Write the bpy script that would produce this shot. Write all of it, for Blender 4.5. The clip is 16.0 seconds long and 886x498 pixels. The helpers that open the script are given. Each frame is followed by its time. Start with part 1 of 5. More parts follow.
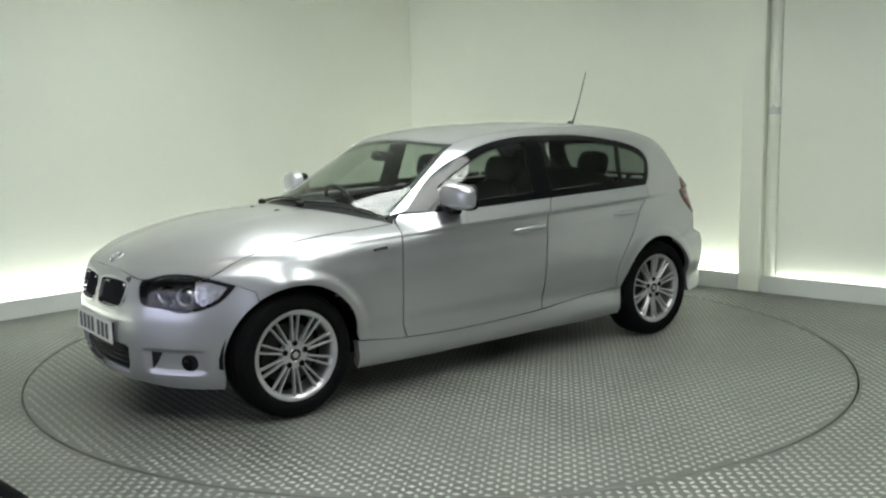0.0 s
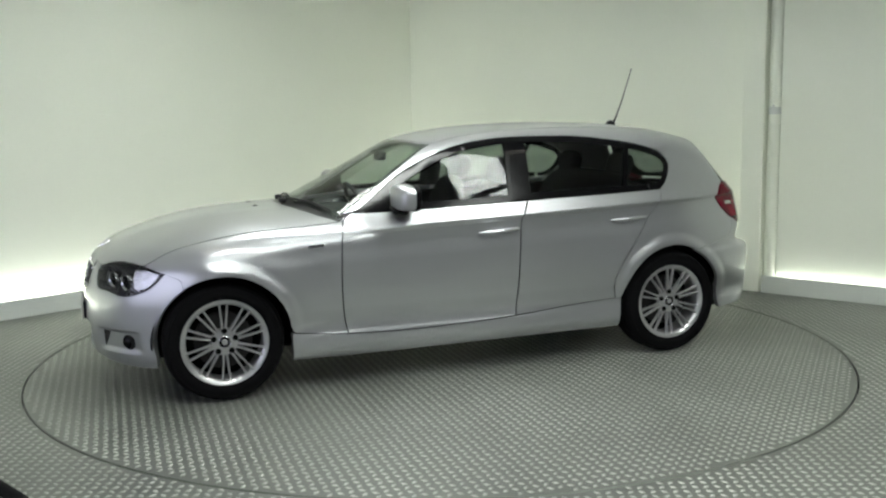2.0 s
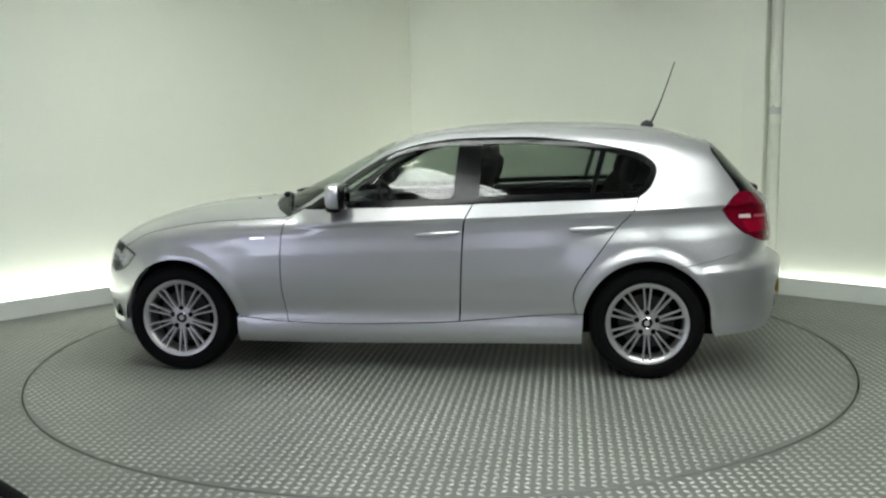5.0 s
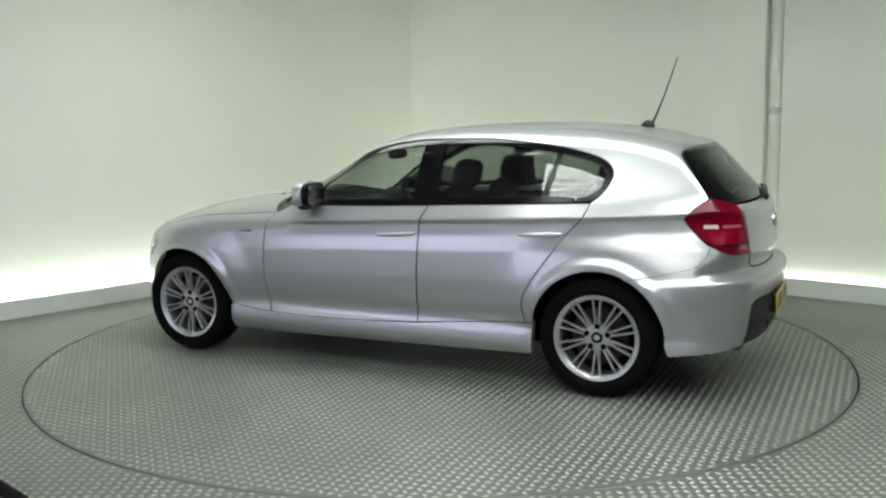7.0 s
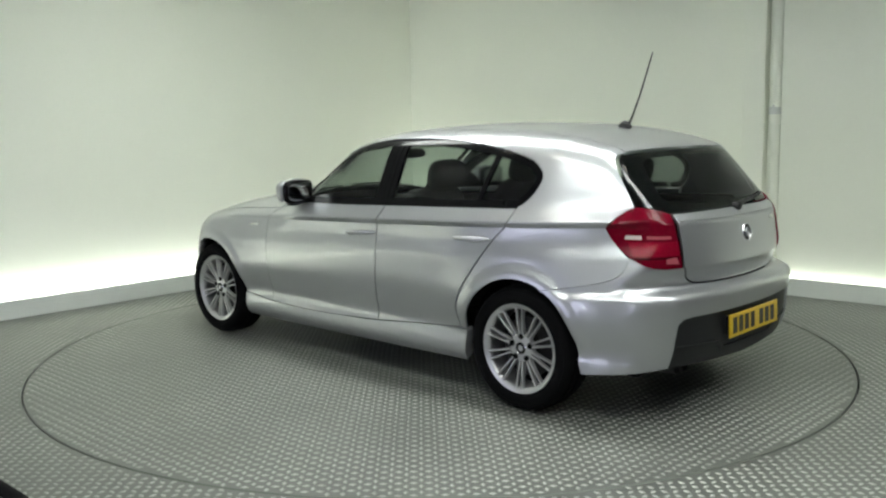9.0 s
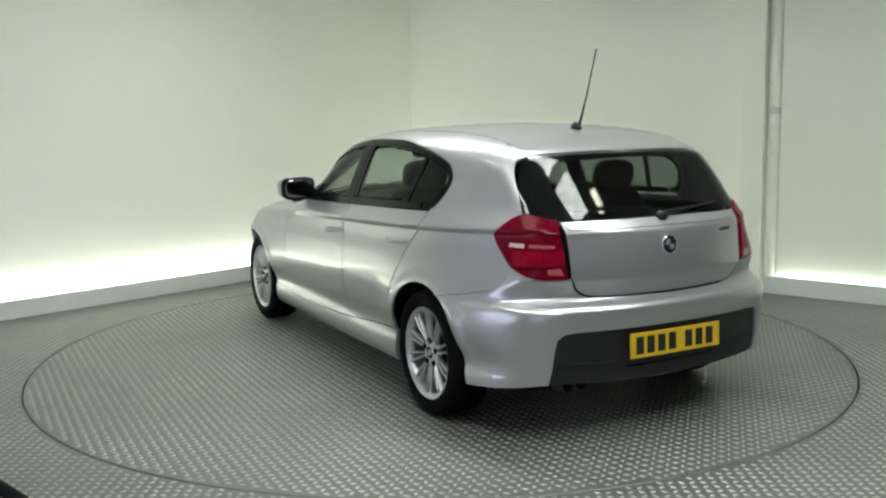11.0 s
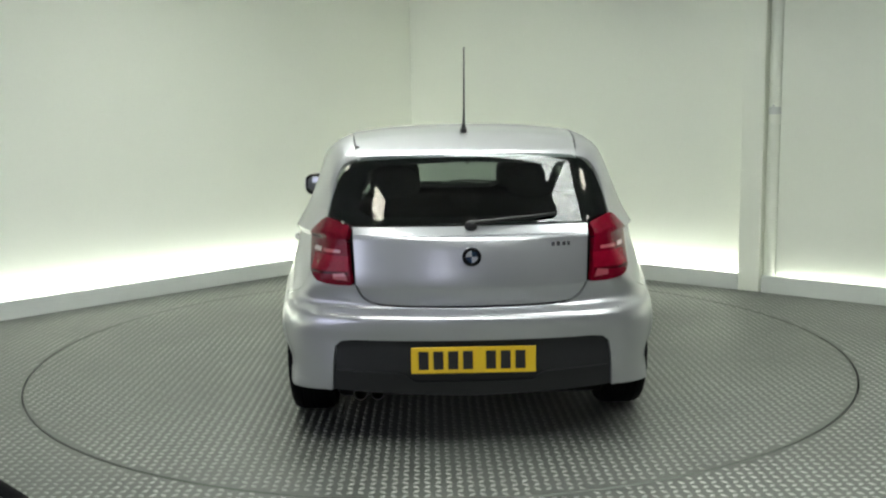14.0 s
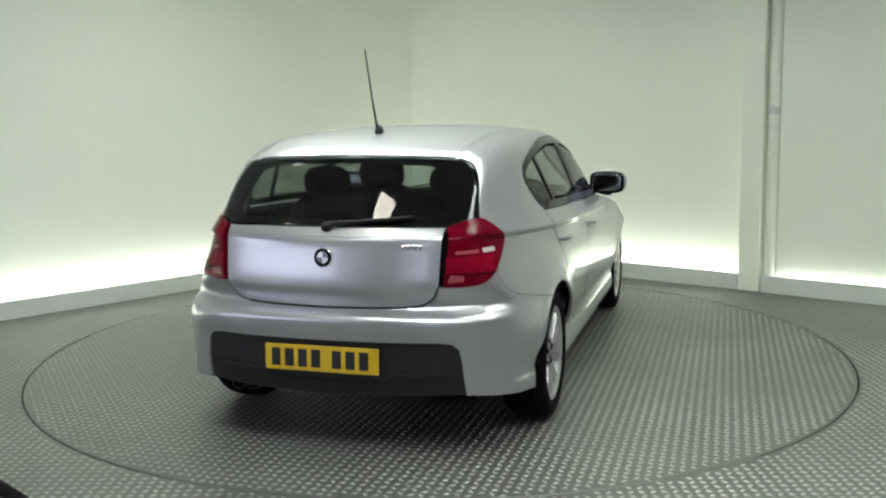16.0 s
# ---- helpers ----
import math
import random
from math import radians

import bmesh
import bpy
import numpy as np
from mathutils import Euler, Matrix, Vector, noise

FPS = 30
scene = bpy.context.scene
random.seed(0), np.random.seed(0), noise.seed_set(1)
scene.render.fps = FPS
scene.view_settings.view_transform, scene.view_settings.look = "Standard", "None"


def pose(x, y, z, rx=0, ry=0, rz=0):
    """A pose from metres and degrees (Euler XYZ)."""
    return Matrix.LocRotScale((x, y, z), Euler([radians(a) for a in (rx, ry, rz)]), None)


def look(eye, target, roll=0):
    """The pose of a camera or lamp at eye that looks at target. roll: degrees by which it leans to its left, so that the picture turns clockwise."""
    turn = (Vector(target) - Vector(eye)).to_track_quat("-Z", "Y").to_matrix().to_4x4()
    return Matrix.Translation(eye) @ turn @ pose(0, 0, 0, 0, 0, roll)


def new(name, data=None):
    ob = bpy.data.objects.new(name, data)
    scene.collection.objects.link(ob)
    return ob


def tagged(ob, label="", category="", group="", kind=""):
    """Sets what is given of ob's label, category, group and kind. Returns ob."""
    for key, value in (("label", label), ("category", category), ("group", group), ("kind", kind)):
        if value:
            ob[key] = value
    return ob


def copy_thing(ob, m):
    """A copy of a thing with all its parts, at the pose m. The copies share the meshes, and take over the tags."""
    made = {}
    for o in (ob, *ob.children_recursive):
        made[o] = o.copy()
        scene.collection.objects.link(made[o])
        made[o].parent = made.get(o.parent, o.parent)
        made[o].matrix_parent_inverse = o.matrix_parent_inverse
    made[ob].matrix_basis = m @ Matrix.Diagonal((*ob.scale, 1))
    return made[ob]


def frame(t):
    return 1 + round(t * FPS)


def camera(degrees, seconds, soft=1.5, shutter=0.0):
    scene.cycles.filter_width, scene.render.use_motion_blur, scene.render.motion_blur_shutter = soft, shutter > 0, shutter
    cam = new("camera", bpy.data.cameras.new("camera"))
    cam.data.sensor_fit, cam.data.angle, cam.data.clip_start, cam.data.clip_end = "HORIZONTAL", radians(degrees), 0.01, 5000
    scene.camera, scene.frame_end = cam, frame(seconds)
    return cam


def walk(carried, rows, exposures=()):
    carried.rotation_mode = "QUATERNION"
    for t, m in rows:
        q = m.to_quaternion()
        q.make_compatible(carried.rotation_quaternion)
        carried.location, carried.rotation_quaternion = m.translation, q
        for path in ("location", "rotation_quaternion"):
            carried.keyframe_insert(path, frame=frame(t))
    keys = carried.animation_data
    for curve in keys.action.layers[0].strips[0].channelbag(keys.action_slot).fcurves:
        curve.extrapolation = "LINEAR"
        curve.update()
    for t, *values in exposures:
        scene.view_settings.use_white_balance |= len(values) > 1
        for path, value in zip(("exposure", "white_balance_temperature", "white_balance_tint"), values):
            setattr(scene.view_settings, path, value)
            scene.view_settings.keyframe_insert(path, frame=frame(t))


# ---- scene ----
cam = camera(51.49, 16.0, soft=2.3)
EYE = (0.0259, -5.7663, 1.4225)
VIEW = look(EYE, (0.0259, -5.7663 + math.cos(radians(7.9325)), 1.4225 - math.sin(radians(7.9325))), -0.945)
walk(cam, [(0.0, VIEW), (16.0, VIEW)], exposures=[(0.0, 0.0, 6500, 10), (16.0, 0.0, 6500, 10)])

# ---------------------------------------------------------------- light
world = bpy.data.worlds.new("world")
scene.world = world
world.use_nodes = True
world.node_tree.nodes["Background"].inputs[0].default_value = (0.8, 0.9, 0.85, 1)
world.node_tree.nodes["Background"].inputs[1].default_value = 0.02

CEILING = 3.05
PANEL_POWER = 20.0
STRIP_POWER = 15.0


# ---------------------------------------------------------------- materials
def material(name, colour, rough=0.5, metal=0.0, coat=0.0, vary=0.12, scale=6.0, fine=90.0, bump=0.0, fine_bump=0.0, spec=0.5, emit=0.0, rough_vary=0.08):
    """A surface with stains at one scale, grain at another, and relief."""
    m = bpy.data.materials.new(name)
    m.use_nodes = True
    nt = m.node_tree
    b = nt.nodes["Principled BSDF"]
    b.inputs["Roughness"].default_value, b.inputs["Metallic"].default_value = rough, metal
    b.inputs["Coat Weight"].default_value, b.inputs["Coat Roughness"].default_value = coat, 0.04
    b.inputs["Specular IOR Level"].default_value = spec
    tc = nt.nodes.new("ShaderNodeTexCoord")
    big, small = nt.nodes.new("ShaderNodeTexNoise"), nt.nodes.new("ShaderNodeTexNoise")
    big.inputs["Scale"].default_value, big.inputs["Detail"].default_value = scale, 6
    small.inputs["Scale"].default_value, small.inputs["Detail"].default_value = fine, 3
    for n in (big, small):
        nt.links.new(tc.outputs["Object"], n.inputs["Vector"])
    add = nt.nodes.new("ShaderNodeMath")
    add.operation = "MULTIPLY_ADD"
    add.inputs[1].default_value = 0.35
    nt.links.new(small.outputs["Fac"], add.inputs[0])
    nt.links.new(big.outputs["Fac"], add.inputs[2])
    ramp = nt.nodes.new("ShaderNodeMapRange")
    ramp.inputs["From Min"].default_value, ramp.inputs["From Max"].default_value = 0.35, 1.0
    ramp.inputs["To Min"].default_value, ramp.inputs["To Max"].default_value = 1 - vary, 1 + vary
    nt.links.new(add.outputs[0], ramp.inputs["Value"])
    mul = nt.nodes.new("ShaderNodeVectorMath")
    mul.operation = "SCALE"
    mul.inputs[0].default_value = colour
    nt.links.new(ramp.outputs[0], mul.inputs["Scale"])
    nt.links.new(mul.outputs[0], b.inputs["Base Color"])
    rr = nt.nodes.new("ShaderNodeMapRange")
    rr.inputs["To Min"].default_value, rr.inputs["To Max"].default_value = max(rough - rough_vary, 0.02), min(rough + rough_vary, 1)
    nt.links.new(big.outputs["Fac"], rr.inputs["Value"])
    nt.links.new(rr.outputs[0], b.inputs["Roughness"])
    if bump or fine_bump:
        h = nt.nodes.new("ShaderNodeMath")
        h.operation = "MULTIPLY_ADD"
        h.inputs[1].default_value = fine_bump / max(bump, 1e-6) if bump else 1.0
        nt.links.new(small.outputs["Fac"], h.inputs[0])
        if bump:
            nt.links.new(big.outputs["Fac"], h.inputs[2])
        else:
            h.inputs[2].default_value = 0
        bn = nt.nodes.new("ShaderNodeBump")
        bn.inputs["Strength"].default_value, bn.inputs["Distance"].default_value = 1.0, bump or fine_bump
        nt.links.new(h.outputs[0], bn.inputs["Height"])
        nt.links.new(bn.outputs[0], b.inputs["Normal"])
    if emit:
        b.inputs["Emission Color"].default_value = (*colour, 1)
        b.inputs["Emission Strength"].default_value = emit
    return m


def glass(name, tint):
    """Thin glazing: see-through with a tint, mirror gloss that grows towards grazing."""
    m = bpy.data.materials.new(name)
    m.use_nodes = True
    nt = m.node_tree
    nt.nodes.clear()
    out, mix = nt.nodes.new("ShaderNodeOutputMaterial"), nt.nodes.new("ShaderNodeMixShader")
    tr, gl, lw = nt.nodes.new("ShaderNodeBsdfTransparent"), nt.nodes.new("ShaderNodeBsdfGlossy"), nt.nodes.new("ShaderNodeLayerWeight")
    power, scale = nt.nodes.new("ShaderNodeMath"), nt.nodes.new("ShaderNodeMath")
    tr.inputs["Color"].default_value = (*tint, 1)
    gl.inputs["Roughness"].default_value = 0.015
    lw.inputs["Blend"].default_value = 0.5
    power.operation, scale.operation = "POWER", "MULTIPLY_ADD"
    power.inputs[1].default_value = 5.0
    scale.inputs[1].default_value, scale.inputs[2].default_value = 0.92, 0.042
    nt.links.new(lw.outputs["Facing"], power.inputs[0])
    nt.links.new(power.outputs[0], scale.inputs[0])
    nt.links.new(scale.outputs[0], mix.inputs[0])
    nt.links.new(tr.outputs[0], mix.inputs[1])
    nt.links.new(gl.outputs[0], mix.inputs[2])
    nt.links.new(mix.outputs[0], out.inputs[0])
    return m


def glowing(name, colour, strength):
    m = bpy.data.materials.new(name)
    m.use_nodes = True
    nt = m.node_tree
    b = nt.nodes["Principled BSDF"]
    b.inputs["Base Color"].default_value = (0.8, 0.8, 0.8, 1)
    b.inputs["Emission Color"].default_value = (*colour, 1)
    b.inputs["Emission Strength"].default_value = strength
    return m


PAINT = material("silver_paint", (0.49, 0.50, 0.52), 0.32, 0.80, 0.7, vary=0.015, scale=1.5, fine=8, rough_vary=0.01)
BLACK_TRIM = material("black_trim", (0.006, 0.006, 0.0065), 0.4, spec=0.32, vary=0.2, rough_vary=0.05)
GLOSS_BLACK = material("gloss_black", (0.0025, 0.0025, 0.003), 0.14, vary=0.1, rough_vary=0.02, spec=0.16)
DARK_SHELL = material("dark_underside", (0.005, 0.005, 0.005), 0.9, spec=0.1)
PLASTIC = material("dark_grey_plastic", (0.010, 0.0105, 0.012), 0.5, vary=0.15, fine=400, fine_bump=0.0004)
RUBBER = material("tyre_rubber", (0.0035, 0.0035, 0.004), 0.8, spec=0.09, vary=0.25, fine=300, fine_bump=0.0006)
ALLOY = material("alloy", (0.50, 0.50, 0.51), 0.30, 0.75, 0.4, vary=0.06, rough_vary=0.05)
STEEL = material("brake_steel", (0.028, 0.026, 0.026), 0.6, 0.4, vary=0.2, fine=200)
CHROME = material("chrome", (0.8, 0.8, 0.82), 0.08, 1.0, vary=0.03, rough_vary=0.02)
GLASS = glass("side_glass", (0.47, 0.52, 0.49))
SCREEN = glass("windscreen_glass", (0.72, 0.78, 0.75))
TAIL_GLASS = glass("tailgate_glass", (0.36, 0.40, 0.38))
CLEAR = glass("clear_lens", (0.93, 0.94, 0.95))
MIRROR = material("mirror_glass", (0.30, 0.31, 0.32), 0.03, 1.0, vary=0.01, rough_vary=0.01)
RED_LENS = material("red_lens", (0.115, 0.001, 0.009), 0.08, 0.0, 0.0, vary=0.25, scale=30, fine=220, fine_bump=0.0006, rough_vary=0.04, spec=0.2)
LAMP_SILVER = material("lamp_silver", (0.62, 0.62, 0.64), 0.22, 0.8, vary=0.25, scale=40, fine=160, bump=0.004)
LAMP_GREY = material("lamp_inside", (0.022, 0.022, 0.024), 0.3, 0.5, vary=0.3, scale=30)
DARK_STEEL = material("sooty_steel", (0.05, 0.05, 0.05), 0.5, 0.6)
BRIGHT_RED = material("bright_red_lens", (0.19, 0.002, 0.014), 0.12, vary=0.2, scale=30, fine=220, fine_bump=0.0006, spec=0.2)
DEEP_RED = material("deep_red_lens", (0.035, 0.001, 0.003), 0.14, vary=0.2, scale=30, fine=220, spec=0.3)
PINK_LENS = material("pink_lens", (0.34, 0.07, 0.09), 0.12, 0.0, 0.8, vary=0.15, fine=220, fine_bump=0.0006)
WHITE_LENS = material("white_lens", (0.60, 0.50, 0.48), 0.15, 0.0, 1.0, vary=0.1, fine=220, fine_bump=0.0006)
CLOTH = material("seat_cloth", (0.011, 0.011, 0.012), 0.9, vary=0.25, scale=12, fine=500, fine_bump=0.0008)
YELLOW = material("plate_yellow", (0.60, 0.40, 0.016), 0.35, vary=0.05)
WHITE_PLATE = material("plate_white", (0.72, 0.72, 0.70), 0.35, vary=0.05)
INK = material("plate_ink", (0.012, 0.012, 0.012), 0.4)
BADGE_BLUE = material("badge_blue", (0.008, 0.02, 0.045), 0.2, coat=1.0)
WALL = material("wall_paint", (0.82, 0.85, 0.745), 0.6, vary=0.03, scale=0.7, fine=40, bump=0.0006, fine_bump=0.0003)
GREY_WALL = material("grey_wall", (0.36, 0.36, 0.40), 0.8, vary=0.15, scale=2.0, fine=60, bump=0.001)
# near-black base colour stands for the room's unlit side
DARK_WALL = material("unlit_wall_tone", (0.07, 0.07, 0.073), 0.85, vary=0.2, scale=2.0, fine=60, bump=0.002)
PLINTH = material("plinth_paint", (0.62, 0.65, 0.61), 0.55, vary=0.07, scale=3, fine=60, bump=0.001)
CEIL = material("ceiling_paint", (0.74, 0.75, 0.73), 0.85, vary=0.04, scale=1.0)
FLOOR = material("painted_steel", (0.120, 0.128, 0.114), 0.42, 0.3, vary=0.22, scale=1.6, fine=45, bump=0.0008, fine_bump=0.0004, rough_vary=0.12)
TREAD = material("worn_steel_tread", (0.32, 0.33, 0.30), 0.38, 0.3, vary=0.45, scale=1.1, fine=12, rough_vary=0.12)
PIT = material("gap_dark", (0.008, 0.008, 0.008), 0.9)
PANEL_GLOW = glowing("light_panel_diffuser", (0.95, 1.0, 0.96), PANEL_POWER)
COOL_GLOW = glowing("daylit_window", (0.74, 0.75, 1.0), 2.3)
SPOT_GLOW = glowing("warm_lamp_diffuser", (1.0, 0.95, 0.80), 22.0)
STRIP_GLOW = glowing("strip_light", (0.97, 1.0, 0.95), STRIP_POWER)


# ---------------------------------------------------------------- mesh tools
def mesh_of(name, verts, faces, mat, smooth=True, normals=None):
    me = bpy.data.meshes.new(name)
    me.from_pydata([tuple(map(float, v)) for v in verts], [], [tuple(map(int, f)) for f in faces])
    for m in (mat if isinstance(mat, (list, tuple)) else [mat]):
        me.materials.append(m)
    me.polygons.foreach_set("use_smooth", [smooth] * len(me.polygons))
    me.update()
    if normals is not None:
        me.normals_split_custom_set_from_vertices([tuple(map(float, n)) for n in normals])
    return me


def part(name, data, mat=None, parent=None, label="", smooth=True, at=None):
    """Links (verts, faces) or a bmesh or a mesh as ONE object under a thing or a part."""
    if isinstance(data, bmesh.types.BMesh):
        me = bpy.data.meshes.new(name)
        data.to_mesh(me)
        data.free()
        me.materials.append(mat)
        me.polygons.foreach_set("use_smooth", [smooth] * len(me.polygons))
        if smooth:
            me.set_sharp_from_angle(angle=radians(35))
    elif isinstance(data, bpy.types.Mesh):
        me = data
    else:
        me = mesh_of(name, data[0], data[1], mat, smooth)
        if smooth:
            me.set_sharp_from_angle(angle=radians(38))
    ob = new(name, me)
    if parent is not None:
        ob.parent = parent
    if at is not None:
        ob.matrix_basis = at
    if label:
        ob["label"] = label
    return ob


def join(*pieces):
    verts, faces = [], []
    for v, f in pieces:
        n = len(verts)
        verts += [tuple(p) for p in v]
        faces += [tuple(i + n for i in q) for q in f]
    return verts, faces


def moved(piece, m):
    return [tuple(m @ Vector(p)) for p in piece[0]], piece[1]


def flipped(piece):
    """The mirror image on the car's other side."""
    return [(x, -y, z) for x, y, z in piece[0]], [tuple(reversed(f)) for f in piece[1]]


def lathe(profile, n=64, closed=False):
    """Turns a profile of (radius, y) about the y axis."""
    verts = [(r * math.cos(2 * math.pi * i / n), y, r * math.sin(2 * math.pi * i / n)) for i in range(n) for r, y in profile]
    k = len(profile)
    faces = []
    for i in range(n):
        a, b = i * k, (i + 1) % n * k
        for j in range(k if closed else k - 1):
            j2 = (j + 1) % k
            faces.append((a + j, a + j2, b + j2, b + j))
    return verts, faces


def pillow(size, power=3.0, nu=28, nv=16, taper=0.0):
    """A rounded block about the origin, narrower at its top by taper."""
    sg = lambda c: math.copysign(abs(c) ** (2 / power), c)
    verts, faces = [], []
    for j in range(nv + 1):
        b = -math.pi / 2 + math.pi * j / nv
        for i in range(nu):
            a = 2 * math.pi * i / nu
            z = sg(math.sin(b))
            w = 1 - taper * (z + 1) / 2
            verts.append((size[0] / 2 * sg(math.cos(a)) * sg(math.cos(b)) * w, size[1] / 2 * sg(math.sin(a)) * sg(math.cos(b)) * w, size[2] / 2 * z))
    for j in range(nv):
        for i in range(nu):
            a, b = j * nu + i, j * nu + (i + 1) % nu
            faces.append((a, b, b + nu, a + nu))
    return verts, faces


def tube(points, radius, n=10, cap=True):
    """A round bar along points; radius one number or one for each point."""
    pts = [Vector(p) for p in points]
    rad = radius if isinstance(radius, (list, tuple)) else [radius] * len(pts)
    verts, faces = [], []
    for k, p in enumerate(pts):
        d = (pts[min(k + 1, len(pts) - 1)] - pts[max(k - 1, 0)]).normalized()
        s = d.orthogonal().normalized() if k == 0 else (s - d * s.dot(d)).normalized()
        t = d.cross(s)
        for i in range(n):
            a = 2 * math.pi * i / n
            verts.append(tuple(p + rad[k] * (s * math.cos(a) + t * math.sin(a))))
    for k in range(len(pts) - 1):
        for i in range(n):
            a, b = k * n + i, k * n + (i + 1) % n
            faces.append((a, b, b + n, a + n))
    if cap:
        faces += [tuple(reversed(range(n))), tuple(range((len(pts) - 1) * n, len(pts) * n))]
    return verts, faces


def block(x0, y0, z0, x1, y1, z1, r=0.004, seg=2):
    bm = bmesh.new()
    bmesh.ops.create_cube(bm, size=1, matrix=Matrix.Translation(((x0 + x1) / 2, (y0 + y1) / 2, (z0 + z1) / 2)) @ Matrix.Diagonal((x1 - x0, y1 - y0, z1 - z0, 1)))
    if r:
        bmesh.ops.bevel(bm, geom=list(bm.edges), offset=r, segments=seg, affect="EDGES", profile=0.5)
    return bm



# ---------------------------------------------------------------- the room
CORNER = Vector((-0.278, 4.05, 0))
ALONG_LEFT = Vector((-0.694, -0.720, 0)).normalized()
ALONG_RIGHT = Vector((0.759, -0.651, 0)).normalized()
WALL_LENGTH = 8.6
TABLE_R = 2.448


def wall_frame(start, along):
    """x along the wall, y away from the room's inside at the plinth's face."""
    out = Vector((-along.y, along.x, 0))
    if out.dot(start - Vector((0, -1.5, 0))) < 0:
        out = -out
    m = Matrix((along, out, (0, 0, 1))).transposed().to_4x4()
    return Matrix.Translation(start) @ m


def straight_part(name, m, x0, y0, z0, x1, y1, z1, mat, parent=None, r=0.004, label=""):
    bm = block(x0, y0, z0, x1, y1, z1, r)
    if m.determinant() < 0:
        bmesh.ops.reverse_faces(bm, faces=bm.faces)
    bmesh.ops.transform(bm, matrix=m, verts=bm.verts)
    bmesh.ops.recalc_face_normals(bm, faces=bm.faces)
    return part(name, bm, mat, parent, label, smooth=False)


LEFT, RIGHT = wall_frame(CORNER, ALONG_LEFT), wall_frame(CORNER, ALONG_RIGHT)
COVE = 0.13
far_left, far_right = CORNER + ALONG_LEFT * WALL_LENGTH, CORNER + ALONG_RIGHT * WALL_LENGTH
FAR_L, FAR_R = wall_frame(far_left, ALONG_RIGHT), wall_frame(far_right, ALONG_LEFT)

# right wall: the post stands between 3.60 and 3.81 m from the corner, a recess follows it
POST_0, POST_1, RECESS_1 = 3.598, 3.775, 3.885
tagged(straight_part("wall_north_west", LEFT, -0.35, COVE, 0, WALL_LENGTH, COVE + 0.15, CEILING, WALL, r=0),
       "plain white painted studio wall, washed from below", "wall", kind="structure")
tagged(straight_part("wall_north_east", RIGHT, -0.40, COVE, 0, POST_0 + 0.05, COVE + 0.15, CEILING, WALL, r=0),
       "plain white painted studio wall, washed from below", "wall", kind="structure")
tagged(straight_part("wall_east", RIGHT, RECESS_1, COVE - 0.06, 0, WALL_LENGTH + 0.2, COVE + 0.15, CEILING, WALL, r=0.006),
       "pale green-white painted studio wall panel", "wall", kind="structure")
tagged(straight_part("wall_recess", RIGHT, POST_0 + 0.06, 0.092, 0, RECESS_1 + 0.3, COVE + 0.25, CEILING, WALL, r=0),
       "painted back of a narrow wall recess", "wall", kind="structure")
tagged(straight_part("wall_south_west", FAR_L, -0.3, 0.0, 0, 9.6, 0.15, CEILING, GREY_WALL, r=0), "pale grey studio wall with frosted windows", "wall", kind="structure")
# out of view; coloured dark so the car mirrors an unlit side
tagged(straight_part("wall_south_east", FAR_R, -0.3, 0.0, 0, 9.6, 0.15, CEILING, DARK_WALL, r=0), "unseen studio wall, its lack of light put into a dark colour", "wall", kind="structure")

post = straight_part("wall_post", RIGHT, POST_0, 0.002, 0, POST_1, COVE + 0.14, CEILING, WALL, r=0.006)
tagged(post, "square white painted post beside a recess", "post", kind="structure")
for name, m, x0, x1 in (("plinth_west", LEFT, 0.0, WALL_LENGTH), ("plinth_north", RIGHT, 0.03, POST_0 - 0.003), ("plinth_east", RIGHT, POST_1 + 0.022, WALL_LENGTH)):
    p = straight_part(name, m, x0, 0, 0, x1, 0.03, 0.138, PLINTH, r=0.004)
    tagged(p, "low scuffed grey-white plinth hiding a light strip", "plinth", kind="structure")
for m, x0, x1 in ((LEFT, 0.05, WALL_LENGTH), (RIGHT, 0.05, POST_0 - 0.02), (RIGHT, RECESS_1 + 0.05, WALL_LENGTH)):
    y1 = COVE - 0.065 if x0 > 1 else COVE - 0.005
    s = straight_part("strip_light", m, x0, 0.034, 0.055, x1, y1, 0.085, STRIP_GLOW, r=0)
    tagged(s, "white glowing strip light behind the wall plinth", "strip light", group="strip lights behind the plinth")

# pipe with its clip in the recess
pipe = tagged(new("wall_pipe"), "grey-white painted pipe with a clip in the recess", "pipe")
pipe.matrix_basis = RIGHT @ pose((POST_1 + RECESS_1) / 2 + 0.006, 0.086, 0)
part("pipe", tube([(0, 0, 0.0), (0, 0, CEILING)], 0.044, 20), WALL, pipe)
part("clip", lathe([(0.044, -0.03), (0.052, -0.026), (0.052, 0.026), (0.044, 0.03)], 20), PLINTH, pipe, "round pipe clip", at=pose(0, 0, 1.46, 90, 0, 0))
part("clip_screw", tube([(0, -0.045, 1.50), (0, -0.058, 1.50)], 0.008, 10), PLINTH, pipe)
part("elbow_joint", lathe([(0.044, -0.045), (0.049, -0.04), (0.049, 0.04), (0.044, 0.045)], 20), WALL, pipe, at=pose(0, 0, 1.40, 90, 0, 0))

